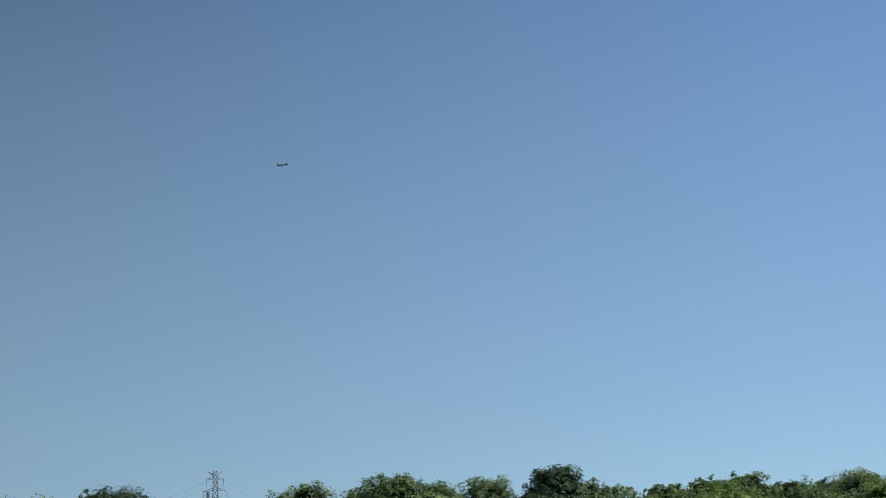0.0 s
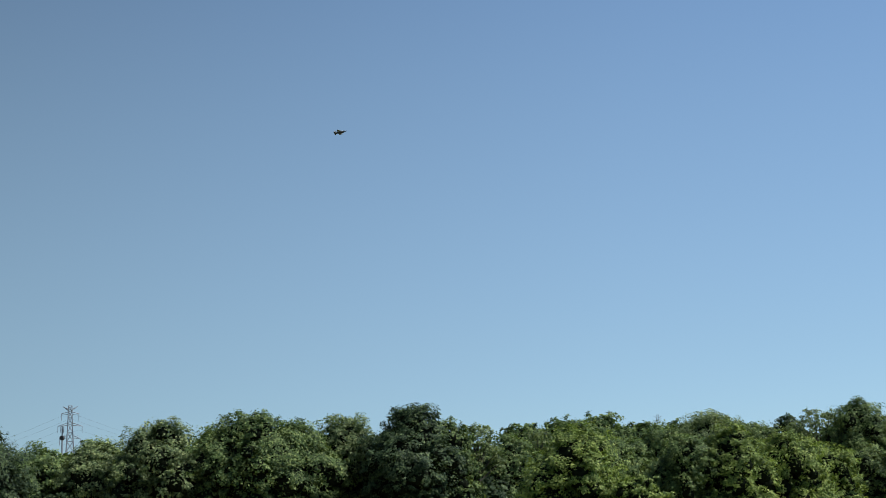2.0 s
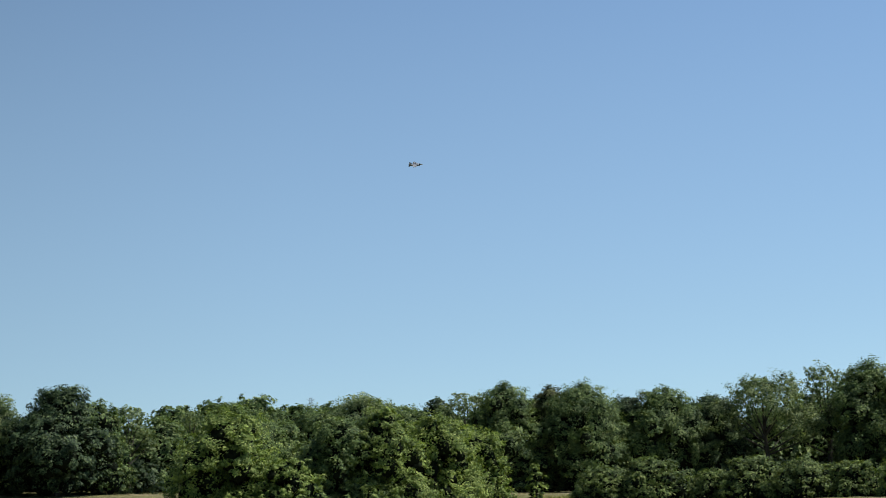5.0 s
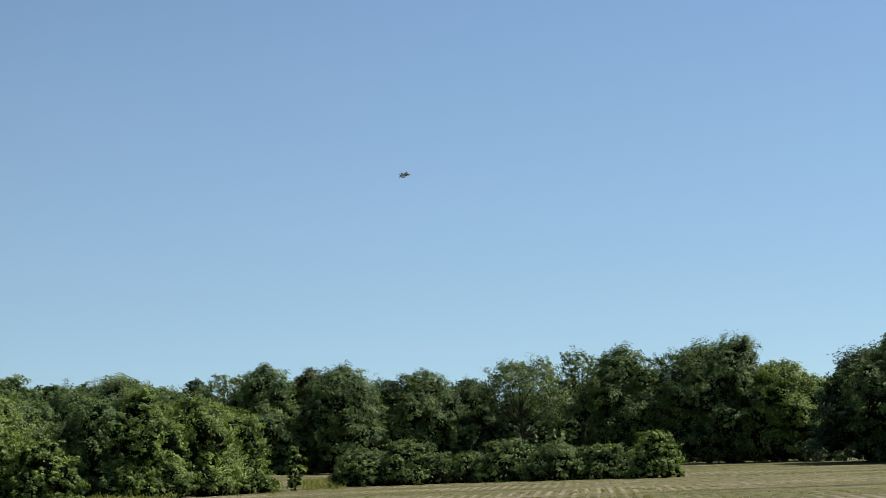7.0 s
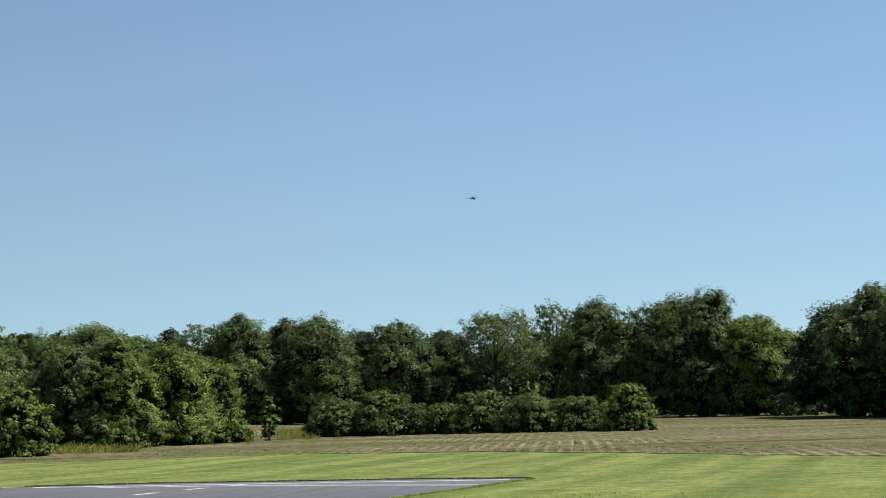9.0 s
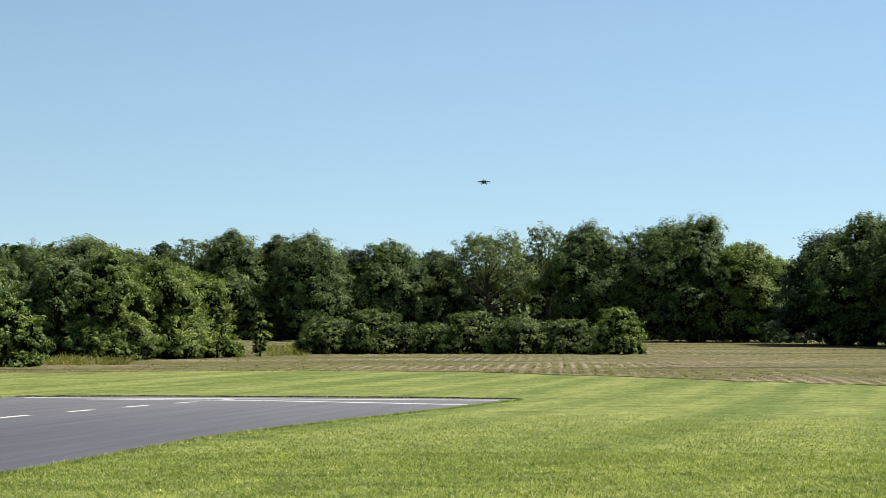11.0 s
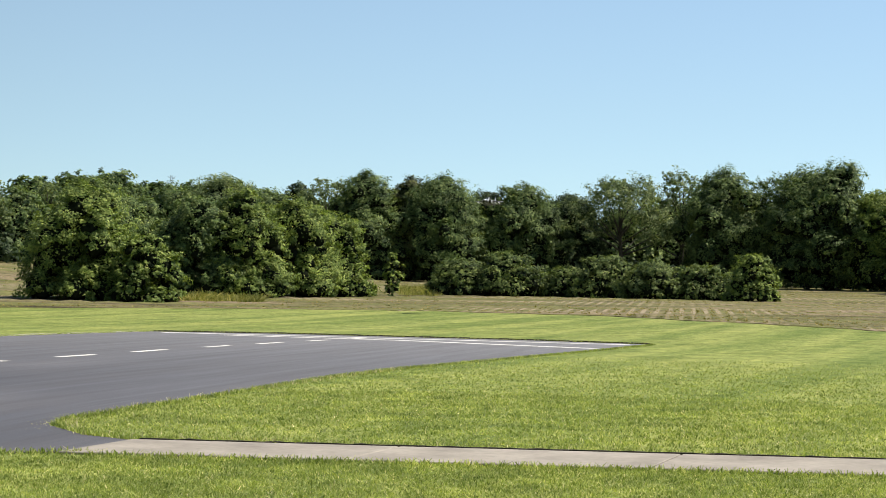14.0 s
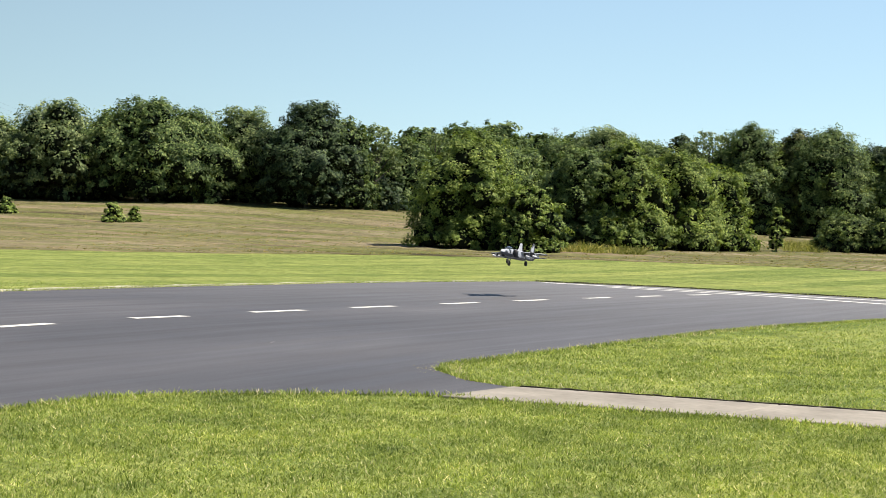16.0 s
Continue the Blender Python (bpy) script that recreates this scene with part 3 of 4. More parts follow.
bush("tree", SUNNY, -10.3, 106, 2.72, 3.2, "bright", 24, group="field trees")
bush("tree", SUNNY, -8.6, 110, 2.45, 3.3, "bright", 25, group="field trees")
bush("tree", SUNNY, -7.2, 113, 1.95, 2.9, "bright", 26, group="field trees")
bush("tree", "dark-green leafy tree, branched to the ground, in the field", -12.6, 106, 1.7, 2.2, "mid", 41, group="field trees")
bush("sapling", "young leafy sapling at the end of the trees", -5.15, 116, 0.72, 0.85, "bright", 27, "column", 0.09, 90.0, category="sapling")
bush("bush", "dense round green bush in a hedge row", -2.75, 126, 0.55, 2.7, "hedge", 28, "hedge", group="hedge row")
bush("bush", "dense round green bush in a hedge row", -1.2, 125, 0.78, 3.0, "hedge", 29, "hedge", group="hedge row")
bush("bush", "low green bush in a hedge row", 0.85, 125, 0.3, 2.2, "hedge", 30, "hedge", group="hedge row")
bush("bush", "dense round green bush in a hedge row", 2.2, 124, 0.7, 2.8, "hedge", 31, "hedge", group="hedge row")
bush("bush", "dense round green bush in a hedge row", 3.9, 123, 0.55, 2.8, "hedge", 32, "hedge", group="hedge row")
bush("bush", "low green bush in a hedge row", 5.5, 122, 0.4, 2.6, "hedge", 33, "hedge", group="hedge row")
bush("bush", "tall leafy bush at the end of a hedge row", 7.2, 119, 0.85, 2.0, "bright", 34, "bush", group="hedge row")

# ------------------------------------------------------------ undergrowth, weeds and small shrubs
def undergrowth(name, spots, seed, label):
    """A low thicket along the foot of the wood."""
    rng = np.random.default_rng(seed)
    C, Q = [], []
    for az, d in spots:
        for _ in range(3):
            x, y = polar(az + rng.uniform(-0.5, 0.5), d + rng.uniform(-1.5, 2.5))
            r = rng.uniform(1.1, 1.9)
            C.append((x, y, float(height(x, y)) + r * rng.uniform(0.35, 0.8)))
            Q.append(r)
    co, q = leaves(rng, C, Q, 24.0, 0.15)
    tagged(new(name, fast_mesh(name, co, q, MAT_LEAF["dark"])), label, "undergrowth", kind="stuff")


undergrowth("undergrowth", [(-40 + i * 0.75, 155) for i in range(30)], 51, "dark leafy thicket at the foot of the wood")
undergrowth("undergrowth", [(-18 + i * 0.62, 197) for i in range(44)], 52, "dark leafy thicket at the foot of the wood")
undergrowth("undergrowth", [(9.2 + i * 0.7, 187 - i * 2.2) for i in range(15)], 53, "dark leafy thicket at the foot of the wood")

bush("shrub", "small yellow-green shrub alone on the field", -27.8, 116, 0.12, 0.95, "bright", 61, "hedge", 0.11, 22.0, category="shrub", group="field shrubs")
bush("shrub", "small yellow-green shrub alone on the field", -27.1, 117, 0.0, 0.6, "bright", 62, "hedge", 0.11, 22.0, category="shrub", group="field shrubs")
bush("shrub", "small green shrub at the top of the field", -31.3, 126, 0.2, 0.8, "bright", 63, "hedge", 0.11, 22.0, category="shrub", group="field shrubs")


def blades(name, px, py, tall, wide, seed, material, label, category, lean=1.1, lift=0.0):
    """Single upright blades at given places, as one object."""
    rng = np.random.default_rng(seed)
    n = len(px)
    a = rng.uniform(0, 2 * math.pi, n)
    hx, hy = np.cos(a) * wide / 2, np.sin(a) * wide / 2
    b = rng.uniform(0, 2 * math.pi, n)
    k = np.abs(rng.normal(scale=lean, size=n)) * tall
    tx, ty = px + np.cos(b) * k, py + np.sin(b) * k
    z = height(px, py) + lift - 0.01
    zt = z + tall
    co = np.stack([np.stack([px - hx, py - hy, z], 1), np.stack([px + hx, py + hy, z], 1),
                   np.stack([tx + hx * 0.3, ty + hy * 0.3, zt], 1), np.stack([tx - hx * 0.3, ty - hy * 0.3, zt], 1)], 1)
    return tagged(new(name, fast_mesh(name, co.reshape(-1, 3), np.arange(4 * n).reshape(-1, 4), material)), label, category, kind="stuff")


def wedge(rng, n, az0, az1, r0, r1):
    a = np.radians(rng.uniform(az0, az1, n))
    r = np.sqrt(rng.uniform(r0 * r0, r1 * r1, n))
    return r * np.sin(a), r * np.cos(a)


PATH_STRIP = [(-4.1, 14.57), (12, 13.85), (12, 15.18), (-3.9, 15.9)]


def sow_grass():
    rng = np.random.default_rng(7)
    for n, r0, r1, tall, wide in ((230000, 8.6, 15.0, 0.027, 0.010), (170000, 15.0, 24.0, 0.03, 0.014), (170000, 24.0, 40.0, 0.019, 0.02)):
        x, y = wedge(rng, n, -36, 19, r0, r1)
        keep = ~inside(x, y, LANE) & ~inside(x, y, PATH_STRIP)
        if r0 > 20:
            keep &= rng.random(n) > (np.hypot(x, y) - r0) / (r1 - r0)
        mx, my = [p[0] for p in MOW], [p[1] for p in MOW]
        keep &= y < np.interp(x, mx, my)
        x, y = x[keep], y[keep]
        patch = np.array([0.75 + 0.3 * noise.noise((a * 0.8, b * 0.8, 0)) + 0.75 * noise.noise((a * 7, b * 7, 4.0)) for a, b in zip(x, y)]).clip(0.25, 1.6) if r0 < 20 else 1.0
        blades("grass", x, y, tall * rng.uniform(0.5, 1.25, len(x)) * patch, wide * rng.uniform(0.6, 1.3, len(x)), int(r0), MAT_BLADE, "short mown green grass with pale dry blades", "grass")


sow_grass()


def fringe():
    """Longer grass along the edges of the asphalt and the path."""
    rng = np.random.default_rng(8)
    X, Y = [], []
    runs = list(zip(LANE, LANE[1:])) + [((-3.9, 15.87), (9, 15.29)), ((-4.0, 14.55), (9, 13.97))]
    for (x0, y0), (x1, y1) in runs:
        ln = math.hypot(x1 - x0, y1 - y0)
        if min(y0, y1) < 8 or (abs(x0 + 3.9) < 0.2 and abs(y0 - 15.8) < 0.1 and abs(x1 + 4) < 0.2):
            continue
        n = int(ln * 230)
        k = rng.random(n)
        off = np.abs(rng.normal(scale=0.07, size=n))
        nx, ny = (y1 - y0) / ln, -(x1 - x0) / ln
        side = 1 if inside(np.array([(x0 + x1) / 2 - nx * 0.2]), np.array([(y0 + y1) / 2 - ny * 0.2]), LANE)[0] else -1
        if (x0, y0) == (-3.9, 15.87):
            side = -1
        if (x0, y0) == (-4.0, 14.55):
            side = 1
        X.append(x0 + (x1 - x0) * k + nx * side * (off - 0.02))
        Y.append(y0 + (y1 - y0) * k + ny * side * (off - 0.02))
    x, y = np.concatenate(X), np.concatenate(Y)
    blades("grass_fringe", x, y, rng.uniform(0.025, 0.06, len(x)), rng.uniform(0.008, 0.018, len(x)), 9, MAT_BLADE, "longer green grass along the pavement's edge", "grass", 1.0)


fringe()


def dry_stalks():
    """Pale dead stalks scattered along the edges of the asphalt and the path."""
    rng = np.random.default_rng(17)
    X, Y = [], []
    edges = [((-4.7, 14.55), (-6.4, 13.45)), ((-6.4, 13.45), (-7.1, 11.5)), ((-7.1, 11.5), (-8.0, 7.5)), ((-4.4, 22.0), (-5.2, 17.9)), ((-5.2, 17.9), (-4.5, 16.2)),
             ((-4.5, 16.2), (-1.0, 15.8)), ((-4.4, 22.0), (-2.6, 30.9)), ((-17.0, 24.0), (-16.2, 33.3)), ((-16.2, 33.3), (-14.9, 41.7))]
    for (x0, y0), (x1, y1) in edges:
        n = int(26 * math.hypot(x1 - x0, y1 - y0))
        k = rng.random(n)
        X.append(x0 + (x1 - x0) * k + rng.normal(scale=0.05, size=n))
        Y.append(y0 + (y1 - y0) * k + rng.normal(scale=0.05, size=n))
    X.append(rng.normal(-5.2, 0.1, 160))      # chaff lying at the runway's corner
    Y.append(rng.normal(17.7, 0.5, 160))
    x, y = np.concatenate(X), np.concatenate(Y)
    lying = np.arange(len(x)) >= len(x) - 160
    tall = np.where(lying, 0.016, rng.uniform(0.02, 0.075, len(x)))
    blades("dry_stalks", x, y, tall, np.where(lying, 0.026, rng.uniform(0.008, 0.016, len(x))), 18, MAT_STRAW, "pale dead grass stalks along the pavement's edge", "dry grass", 0.7)


MAT_STRAW = leaf_like("dead_straw", [(0.0, (0.42, 0.38, 0.25)), (1.0, (0.78, 0.74, 0.58))], 0.3, 0.7)
dry_stalks()


def stubble():
    """Rows of cut stalks and weeds over the field."""
    rng = np.random.default_rng(11)
    n = 150000
    x, y = wedge(rng, n, -40, 20, 58, 200)
    mx, my = [p[0] for p in MOW], [p[1] for p in MOW]
    keep = y > np.interp(x, mx, my) + 0.3
    x, y = x[keep], y[keep]
    across = 0.996 * x - 0.087 * y + 0.6 * np.sin(y * 0.05)
    row = np.round(across / 0.76) * 0.76
    shift = (row - across) * rng.uniform(0.55, 1.0, len(x))
    loose = rng.random(len(x)) < 0.55
    x = np.where(loose, x, x + 0.996 * shift)
    y = np.where(loose, y, y - 0.087 * shift)
    patch = np.array([noise.noise((a * 0.06, b * 0.09, 3.0)) for a, b in zip(x, y)])
    tall = rng.uniform(0.015, 0.045, len(x)) * (1 + 0.8 * np.clip(patch, -0.6, 1))
    blades("stubble", x, y, tall, rng.uniform(0.05, 0.13, len(x)), 12, MAT_WEED, "dry tan stubble and low weeds in rows on the field", "stubble", 2.2, 0.05)


stubble()


def tall_weeds():
    rng = np.random.default_rng(13)
    X, Y = [], []
    for az0, az1, d0, d1, n in ((-12.7, -9.6, 94, 101, 5200), (-4.9, -3.4, 120, 150, 4000)):
        x, y = wedge(rng, n, az0, az1, d0, d1)
        X.append(x), Y.append(y)
    x, y = np.concatenate(X), np.concatenate(Y)
    patch = np.array([noise.noise((a * 0.9, b * 0.9, 8.0)) for a, b in zip(x, y)])
    blades("tall_weeds", x, y, rng.uniform(0.08, 0.5, len(x)) * (0.8 + patch), rng.uniform(0.03, 0.09, len(x)), 14, MAT_WEED_TALL, "tall pale-green weeds before the trees", "weeds", 1.1)


MAT_WEED_TALL = leaf_like("tall_weed", [(0.0, (0.10, 0.125, 0.03)), (0.5, (0.2, 0.22, 0.07)), (1.0, (0.38, 0.36, 0.16))], 0.35, 0.7)
tall_weeds()

# ------------------------------------------------------------ power line
# paler and bluer than the wires' steel: distance haze mixed into the colour
MAT_HAZY_STEEL = mottled("hazy_steel", (0.20, 0.24, 0.29), (0.28, 0.32, 0.37), 0.3, 0.6, 0.2)


def strut(bm, p, q, w):
    tube(bm, p, q, w, w, 4)


def build_pylon(x, y, h, turn, label, thin=1.0):
    tower = tagged(new("power_pylon"), label, "power pylon", "power line")
    tower.location = (x, y, float(height(x, y)))
    tower.rotation_euler = (0, 0, radians(turn))
    half = lambda z: 0.6 + 2.6 * (1 - z / h) ** 1.4
    corners = [(1, 1), (-1, 1), (-1, -1), (1, -1)]
    levels = [h * k for k in (0, 0.14, 0.27, 0.39, 0.5, 0.6, 0.69, 0.77, 0.84, 0.9, 0.95, 1.0)]
    for cx, cy in corners:
        bm = bmesh.new()
        for a, b in zip(levels, levels[1:]):
            strut(bm, (cx * half(a), cy * half(a), a), (cx * half(b), cy * half(b), b), 0.14 * thin)
        part("leg", bm, MAT_HAZY_STEEL, tower)
    for i in range(4):
        (ax, ay), (bx, by) = corners[i], corners[(i + 1) % 4]
        bm = bmesh.new()
        for a, b in zip(levels, levels[1:]):
            strut(bm, (ax * half(a), ay * half(a), a), (bx * half(b), by * half(b), b), 0.08 * thin)
            strut(bm, (bx * half(a), by * half(a), a), (ax * half(b), ay * half(b), b), 0.08 * thin)
            strut(bm, (ax * half(b), ay * half(b), b), (bx * half(b), by * half(b), b), 0.08 * thin)
        part("bracing", bm, MAT_HAZY_STEEL, tower)
    for z, reach, rise in ((h * 0.97, 2.6, 1.0), (h * 0.925, 3.0, 0.25), (h * 0.83, 4.2, -0.3), (h * 0.72, 3.6, -0.2)):
        for s in (1, -1):
            bm = bmesh.new()
            tip = (s * reach, 0, z + rise)
            for cy in (1, -1):
                strut(bm, (s * half(z), cy * half(z), z), tip, 0.1 * thin)
                strut(bm, (s * half(z), cy * half(z), z + (0.9 if rise < 0.5 else -0.5)), tip, 0.09 * thin)
            arm = part("cross_arm", bm, MAT_HAZY_STEEL, tower)
            if rise < 0.5:
                bm = bmesh.new()
                tube(bm, tip, (tip[0], 0, tip[2] - 2.4), 0.11, 0.11, 6)
                part("insulator", bm, MAT_HAZY_STEEL, arm)
    return tower


def build_mast(x, y, h):
    mast = tagged(new("mast"), "thin grey pole mast with a round dark dish beside the pylon", "mast")
    mast.location = (x, y, float(height(x, y)))
    bm = bmesh.new()
    tube(bm, (0, 0, -0.3), (0, 0, h), 0.34, 0.2, 8)
    part("pole", bm, MAT_HAZY_STEEL, mast)
    for i in range(3):
        a = i * 2.094
        bm = bmesh.new()
        tube(bm, (0.42 * math.cos(a), 0.42 * math.sin(a), h - 1.6), (0.42 * math.cos(a), 0.42 * math.sin(a), h - 0.1), 0.1, 0.1, 6)
        tube(bm, (0, 0, h - 0.8), (0.42 * math.cos(a), 0.42 * math.sin(a), h - 0.8), 0.05, 0.05, 5)
        part("antenna", bm, MAT_HAZY_STEEL, mast)
    bm = bmesh.new()
    tube(bm, (0.2, -0.2, h - 2.9), (0.2, -0.75, h - 2.9), 0.62, 0.55, 18)
    dish = part("dish", bm, MAT_DISH, mast, "round dark dish")
    bm = bmesh.new()
    tube(bm, (0, 0, h - 2.9), (0.2, -0.25, h - 2.9), 0.09, 0.09, 6)
    part("bracket", bm, MAT_HAZY_STEEL, dish)


MAT_DISH = mottled("dark_dish", (0.025, 0.027, 0.032), (0.045, 0.048, 0.055), 1.0, 0.6)
build_mast(*polar(-33.03, 420), 22.8)
PYLONS = [(*polar(-32.78, 600), 40.4), (*polar(-12.77, 950), 52.0)]
build_pylon(*PYLONS[0], 38, "grey steel lattice power pylon beyond the wood")
build_pylon(*PYLONS[1], 30, "small far-off grey steel lattice power pylon", 0.4)


def string_wires():
    x, y, h = PYLONS[0]
    c, s = math.cos(radians(38)), math.sin(radians(38))
    ends = [polar(-43, 1000), polar(-21, 800)]
    for z, reach in ((h * 0.925 - 2.2, 3.0), (h * 0.83 - 2.7, 4.2), (h * 0.72 - 2.6, 3.6), (h * 0.97 + 1.0, 2.6)):
        for side in (1, -1):
            bm = bmesh.new()
            for ex, ey in ends:
                last = None
                for i in range(15):
                    k = i / 14
                    p = (x + c * side * reach + (ex - x) * k, y + s * side * reach + (ey - y) * k, z - 48 * k * (1 - k) - 6 * k)
                    if last:
                        tube(bm, last, p, 0.022, 0.022, 4)
                    last = p
            me = bpy.data.meshes.new("power_wire")
            bm.to_mesh(me)
            bm.free()
            me.materials.append(MAT_STEEL)
            tagged(new("power_wire", me), "thin grey power wire hung on the pylon", "power wire", "power line wires")


string_wires()

# ------------------------------------------------------------ moving things
def camouflage(name="jet_camouflage", edge=0.5, pale=(0.2, 0.22, 0.27)):
    m, nt, b = shader(name, 0.5, 0, 0.35)
    g = nt.nodes.new("ShaderNodeTexCoord")
    n1 = noise_of(nt, g.outputs["Object"], 4.5, 2)
    n2 = noise_of(nt, g.outputs["Object"], 60.0, 3)
    c = ramp(nt, n1, [(1 - edge, (0.018, 0.022, 0.032)), (1.04 - edge, pale)])
    c = blend(nt, 0.3, c, ramp(nt, n2, [(0.3, (0.8, 0.8, 0.8)), (0.7, (1.1, 1.1, 1.1))]), "MULTIPLY")
    nt.links.new(c, b.inputs["Base Color"])
    return m


MAT_GREY = camouflage("jet_camouflage", 0.57, (0.31, 0.335, 0.39))
MAT_WING = camouflage("jet_wing_camouflage", 0.54, (0.34, 0.37, 0.43))
MAT_UNDER = mottled("jet_underside_blue_grey", (0.035, 0.045, 0.065), (0.05, 0.062, 0.088), 3.0, 0.5, 0, 0.001)
MAT_PALE = mottled("jet_pale_grey", (0.45, 0.475, 0.53), (0.56, 0.585, 0.64), 3.0, 0.45, 0, 0.001)
MAT_DARK = mottled("dark_grey_paint", (0.03, 0.03, 0.035), (0.06, 0.06, 0.065), 3.0, 0.6, 0, 0.001)
MAT_CANOPY = mottled("canopy_smoke", (0.02, 0.025, 0.03), (0.035, 0.04, 0.05), 2.0, 0.12, 0, 0.0005, 0.6)
MAT_RUBBER = mottled("rubber", (0.02, 0.02, 0.02), (0.035, 0.035, 0.035), 4.0, 0.85)


def loft(bm, rings):
    """A closed hull through rings of points."""
    vs = [[bm.verts.new(p) for p in ring] for ring in rings]
    n = len(vs[0])
    for a, b in zip(vs, vs[1:]):
        for i in range(n):
            bm.faces.new((a[i], a[(i + 1) % n], b[(i + 1) % n], b[i]))
    bm.faces.new(vs[0][::-1])
    bm.faces.new(vs[-1])
    bmesh.ops.recalc_face_normals(bm, faces=bm.faces[:])
    for f in bm.faces:
        f.smooth = True


def oval(y, cx, cz, rx, rz, n=14, power=1.0):
    res = []
    for i in range(n):
        a = 2 * math.pi * i / n
        c, s = math.cos(a), math.sin(a)
        res.append((cx + rx * math.copysign(abs(c) ** power, c), y, cz + rz * math.copysign(abs(s) ** power, s)))
    return res


def plate(bm, outline, thick, lift):
    """A thin wing from an outline in plan; lift gives z for each point."""
    top = [bm.verts.new((x, y, lift(x, y) + thick / 2)) for x, y in outline]
    low = [bm.verts.new((x, y, lift(x, y) - thick / 2)) for x, y in outline]
    bm.faces.new(top)
    bm.faces.new(low[::-1])
    n = len(top)
    for i in range(n):
        bm.faces.new((top[i], low[i], low[(i + 1) % n], top[(i + 1) % n]))
    bmesh.ops.recalc_face_normals(bm, faces=bm.faces[:])
    bmesh.ops.bevel(bm, geom=bm.edges[:], offset=thick * 0.3, segments=1, affect="EDGES")


def two_tone(me):
    """A darker blue-grey underside."""
    me.materials.append(MAT_UNDER)
    for f in me.polygons:
        f.material_index = 1 if f.normal.z < -0.5 else 0


def build_jet():
    """A model fighter, nose along +y, 1.7 m long, 1.18 m across."""
    jet = tagged(new("model_jet"), "two-tone grey twin-tailed model jet fighter with wheels down", "model jet")
    bm = bmesh.new()
    loft(bm, [oval(y, 0, z, rx, rz) for y, z, rx, rz in ((0.86, -0.012, 0.006, 0.006), (0.78, -0.008, 0.03, 0.028), (0.66, 0.0, 0.055, 0.052), (0.48, 0.008, 0.075, 0.075),
         (0.30, 0.012, 0.085, 0.082), (0.10, 0.01, 0.10, 0.075), (-0.2, 0.005, 0.13, 0.065), (-0.5, 0.0, 0.13, 0.055), (-0.66, 0, 0.11, 0.045))])
    two_tone(part("fuselage", bm, MAT_GREY, jet).data)
    bm = bmesh.new()
    loft(bm, [oval(y, 0, 0.0, r, r) for y, r in ((0.862, 0.007), (0.80, 0.0285), (0.75, 0.0385))])
    part("nose_cone", bm, MAT_PALE, jet, "pale grey nose cone")
    bm = bmesh.new()
    loft(bm, [oval(y, 0, z, rx, rz) for y, z, rx, rz in ((0.60, 0.05, 0.01, 0.005), (0.52, 0.075, 0.04, 0.035), (0.42, 0.09, 0.048, 0.045), (0.30, 0.09, 0.045, 0.035), (0.16, 0.08, 0.015, 0.01))])
    part("canopy", bm, MAT_CANOPY, jet, "dark smoked canopy")
    for s in (1, -1):
        bm = bmesh.new()
        loft(bm, [oval(y, s * x, z, rx, rz, 14, 0.45) for y, x, z, rx, rz in ((0.36, 0.125, 0.0, 0.045, 0.075), (0.2, 0.13, -0.005, 0.05, 0.08), (-0.1, 0.125, -0.005, 0.058, 0.072), (-0.5, 0.095, -0.003, 0.07, 0.062), (-0.70, 0.085, 0.0, 0.062, 0.06))])
        two_tone(part("engine_duct", bm, MAT_GREY, jet).data)
        bm = bmesh.new()
        loft(bm, [oval(y, s * 0.126, 0.0, rx, rz, 14, 0.45) for y, rx, rz in ((0.363, 0.037, 0.066), (0.35, 0.036, 0.065))])
        part("air_intake", bm, MAT_DARK, jet, "dark air intake")
        bm = bmesh.new()
        loft(bm, [oval(y, s * 0.083, 0, r, r) for y, r in ((-0.69, 0.058), (-0.78, 0.05), (-0.84, 0.04))])
        part("nozzle", bm, MAT_DARK, jet, "dark exhaust nozzle")
        bm = bmesh.new()
        plate(bm, [(s * 0.12, 0.22), (s * 0.59, -0.16), (s * 0.59, -0.27), (s * 0.50, -0.33), (s * 0.12, -0.36)], 0.02, lambda x, y: 0.045 - 0.02 * abs(x))
        wing = part("wing", bm, MAT_WING, jet)
        two_tone(wing.data)
        bm = bmesh.new()
        plate(bm, [(s * 0.12, -0.52), (s * 0.38, -0.72), (s * 0.38, -0.83), (s * 0.14, -0.82)], 0.012, lambda x, y: 0.0)
        two_tone(part("tailplane", bm, MAT_WING, jet).data)
        bm = bmesh.new()
        plate(bm, [(0.0, -0.40), (0.27, -0.66), (0.27, -0.76), (0.0, -0.74)], 0.012, lambda x, y: 0.0)
        for v in bm.verts:
            v.co = Vector((s * (0.13 + v.co.z + 0.035 * v.co.x), v.co.y, 0.03 + v.co.x))
        bmesh.ops.recalc_face_normals(bm, faces=bm.faces[:])
        part("tail_fin", bm, MAT_WING, jet, "mottled grey upright tail fin")
        for px, pz, pl in ((0.30, -0.04, 0.22), (0.43, -0.03, 0.18)):
            bm = bmesh.new()
            loft(bm, [oval(y, s * px, pz, r, r, 8) for y, r in ((pl, 0.003), (pl - 0.05, 0.018), (-pl, 0.018), (-pl - 0.03, 0.01))])
            st = part("wing_store", bm, MAT_PALE, jet, "slim pale grey store under the wing")
            bm = bmesh.new()
            bmesh.ops.create_cube(bm, size=1, matrix=pose(s * px, -0.08, pz + 0.03) @ Matrix.Diagonal((0.012, 0.2, 0.05, 1)))
            part("pylon", bm, MAT_GREY, st)
        bm = bmesh.new()
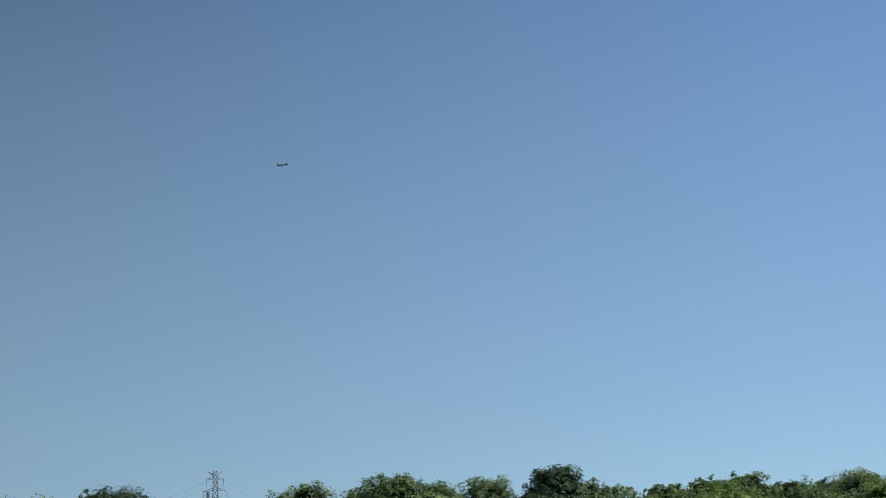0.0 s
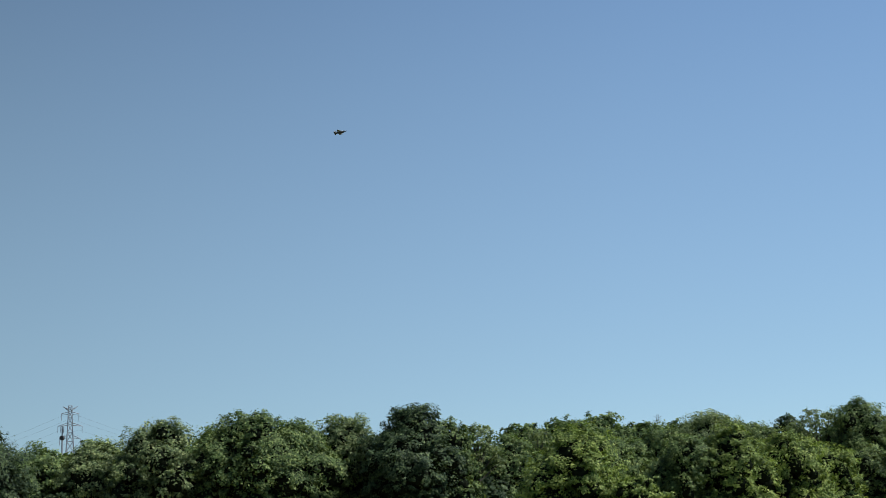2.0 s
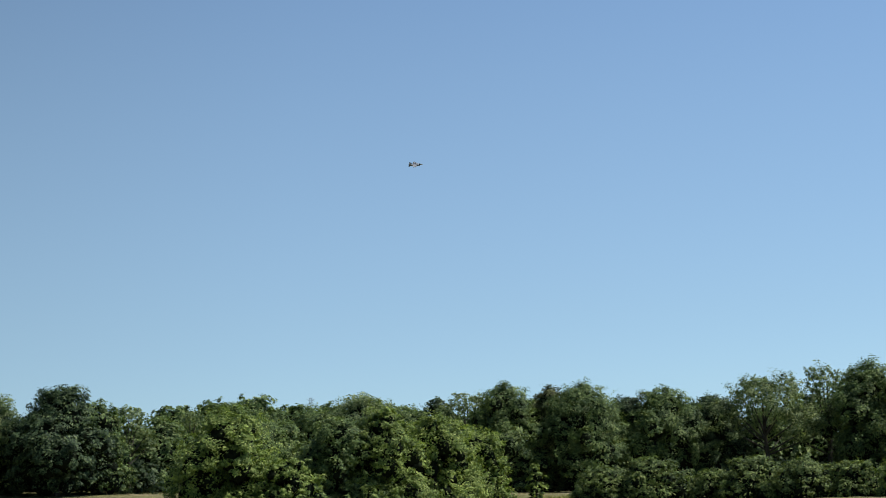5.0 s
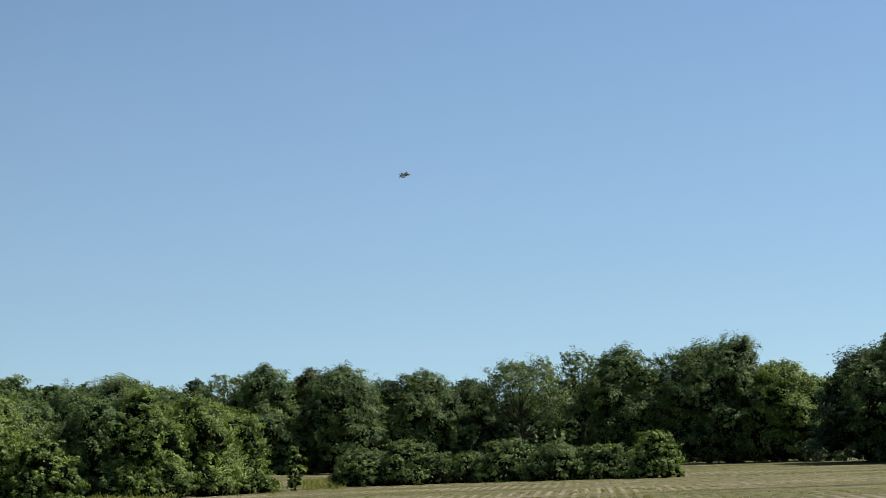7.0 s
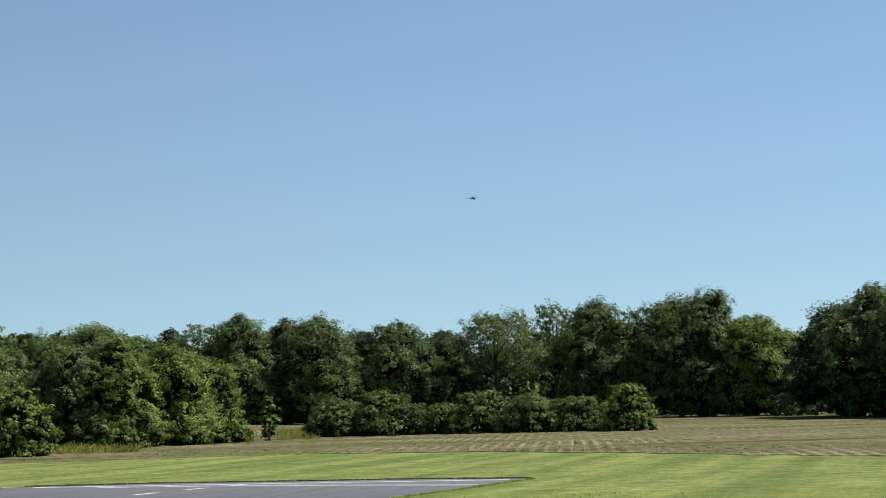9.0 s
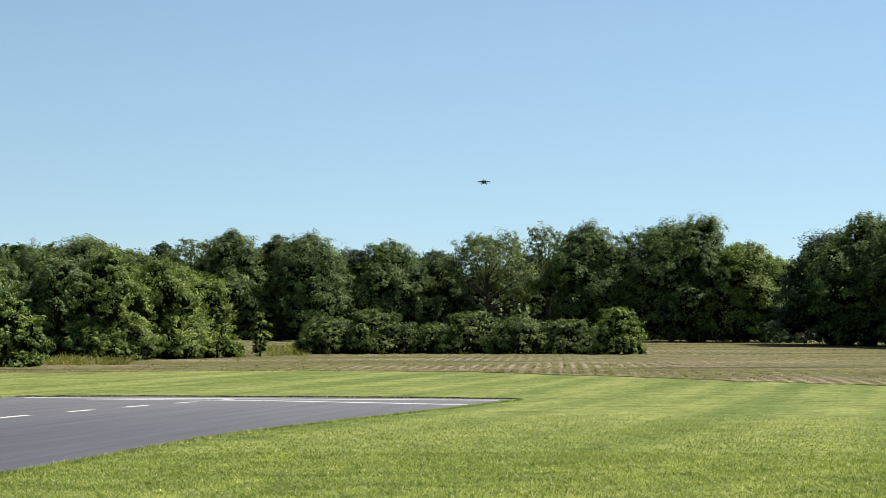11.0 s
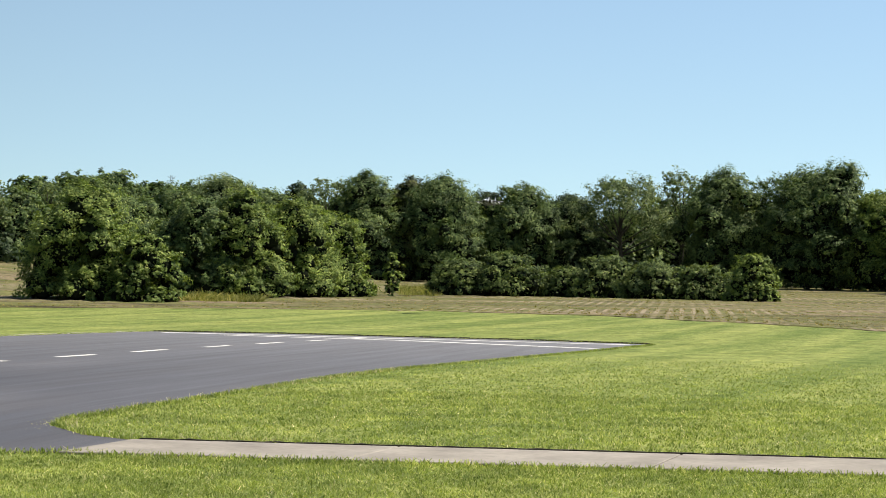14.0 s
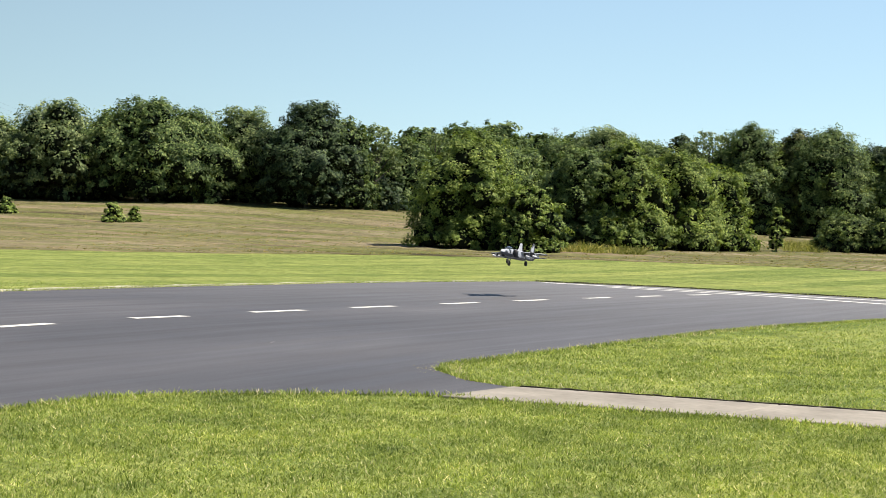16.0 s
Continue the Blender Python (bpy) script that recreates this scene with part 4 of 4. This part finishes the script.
        tube(bm, (s * 0.14, -0.14, -0.04), (s * 0.18, -0.14, -0.155), 0.011, 0.009)
        leg = part("main_gear_leg", bm, MAT_STEEL, jet)
        bm = bmesh.new()
        tube(bm, (s * 0.165, -0.14, -0.165), (s * 0.2, -0.14, -0.165), 0.05, 0.05, 16)
        part("wheel", bm, MAT_RUBBER, leg, "black rubber wheel")
    bm = bmesh.new()
    tube(bm, (0, 0.42, -0.05), (0, 0.44, -0.16), 0.011, 0.009)
    leg = part("nose_gear_leg", bm, MAT_STEEL, jet)
    bm = bmesh.new()
    tube(bm, (-0.016, 0.44, -0.17), (0.016, 0.44, -0.17), 0.045, 0.045, 16)
    part("wheel", bm, MAT_RUBBER, leg, "black rubber wheel")
    return jet


jet = build_jet()
jet.scale = (1.17, 1.17, 1.17)
FLIGHT = [  # seconds, place, nose up, bank, heading
    (0.0, -122.3, 208.9, 64.0, 5, 10, -75), (0.5, -115.8, 211.2, 62.2, 5, 0, -76), (1.0, -109.3, 213.1, 60.5, 6, -15, -78), (1.5, -102.2, 215.2, 59.0, 7, -30, -80),
    (2.0, -93.6, 215.35, 57.04, 8, -20, -84), (2.5, -84.4, 215.4, 55.27, 9, 0, -86), (3.0, -74.9, 215.3, 53.5, 9, 20, -86), (3.5, -64.8, 215.0, 51.54, 6, 35, -86),
    (4.0, -54.8, 216.8, 49.4, 4, 40, -86), (4.5, -44.5, 218.2, 47.4, 2, 42, -87), (5.0, -34.3, 219.1, 45.4, 0, 45, -88), (5.2, -30.44, 219.15, 44.46, -1, 46, -90),
    (7.3, -1.08, 215.5, 38.53, -6, 44, -150), (7.5, 0.63, 215.0, 37.66, -6, 42, -154), (8.0, 4.13, 210.4, 34.6, -6, 34, -161), (8.5, 6.11, 205.8, 31.2, -5, 18, -167),
    (9.0, 7.22, 201.2, 27.77, -4, 6, -172), (9.5, 8.02, 192.5, 24.0, -2, 2, -177), (12.0, 4.6, 124.5, 11.52, 4, 0, -188), (12.5, 2.91, 112.2, 9.51, 4, 0, -190),
    (13.0, 1.09, 100.8, 7.73, 4, 0, -190), (13.5, -0.68, 89.9, 6.51, 4, 0, -190), (14.0, -2.58, 79.4, 5.14, 4, 0, -190), (14.5, -4.19, 68.85, 3.33, 4, 0, -190),
    (15.0, -5.95, 58.7, 1.91, 5, 1, -191), (15.5, -7.7, 48.4, 1.24, 6, 1, -191), (16.0, -9.5, 38.1, 0.82, 6, 1, -186)]


def motions():
    walk(jet, [(t, pose(x, y, z, up, bank, turn)) for t, x, y, z, up, bank, turn in FLIGHT])


motions()
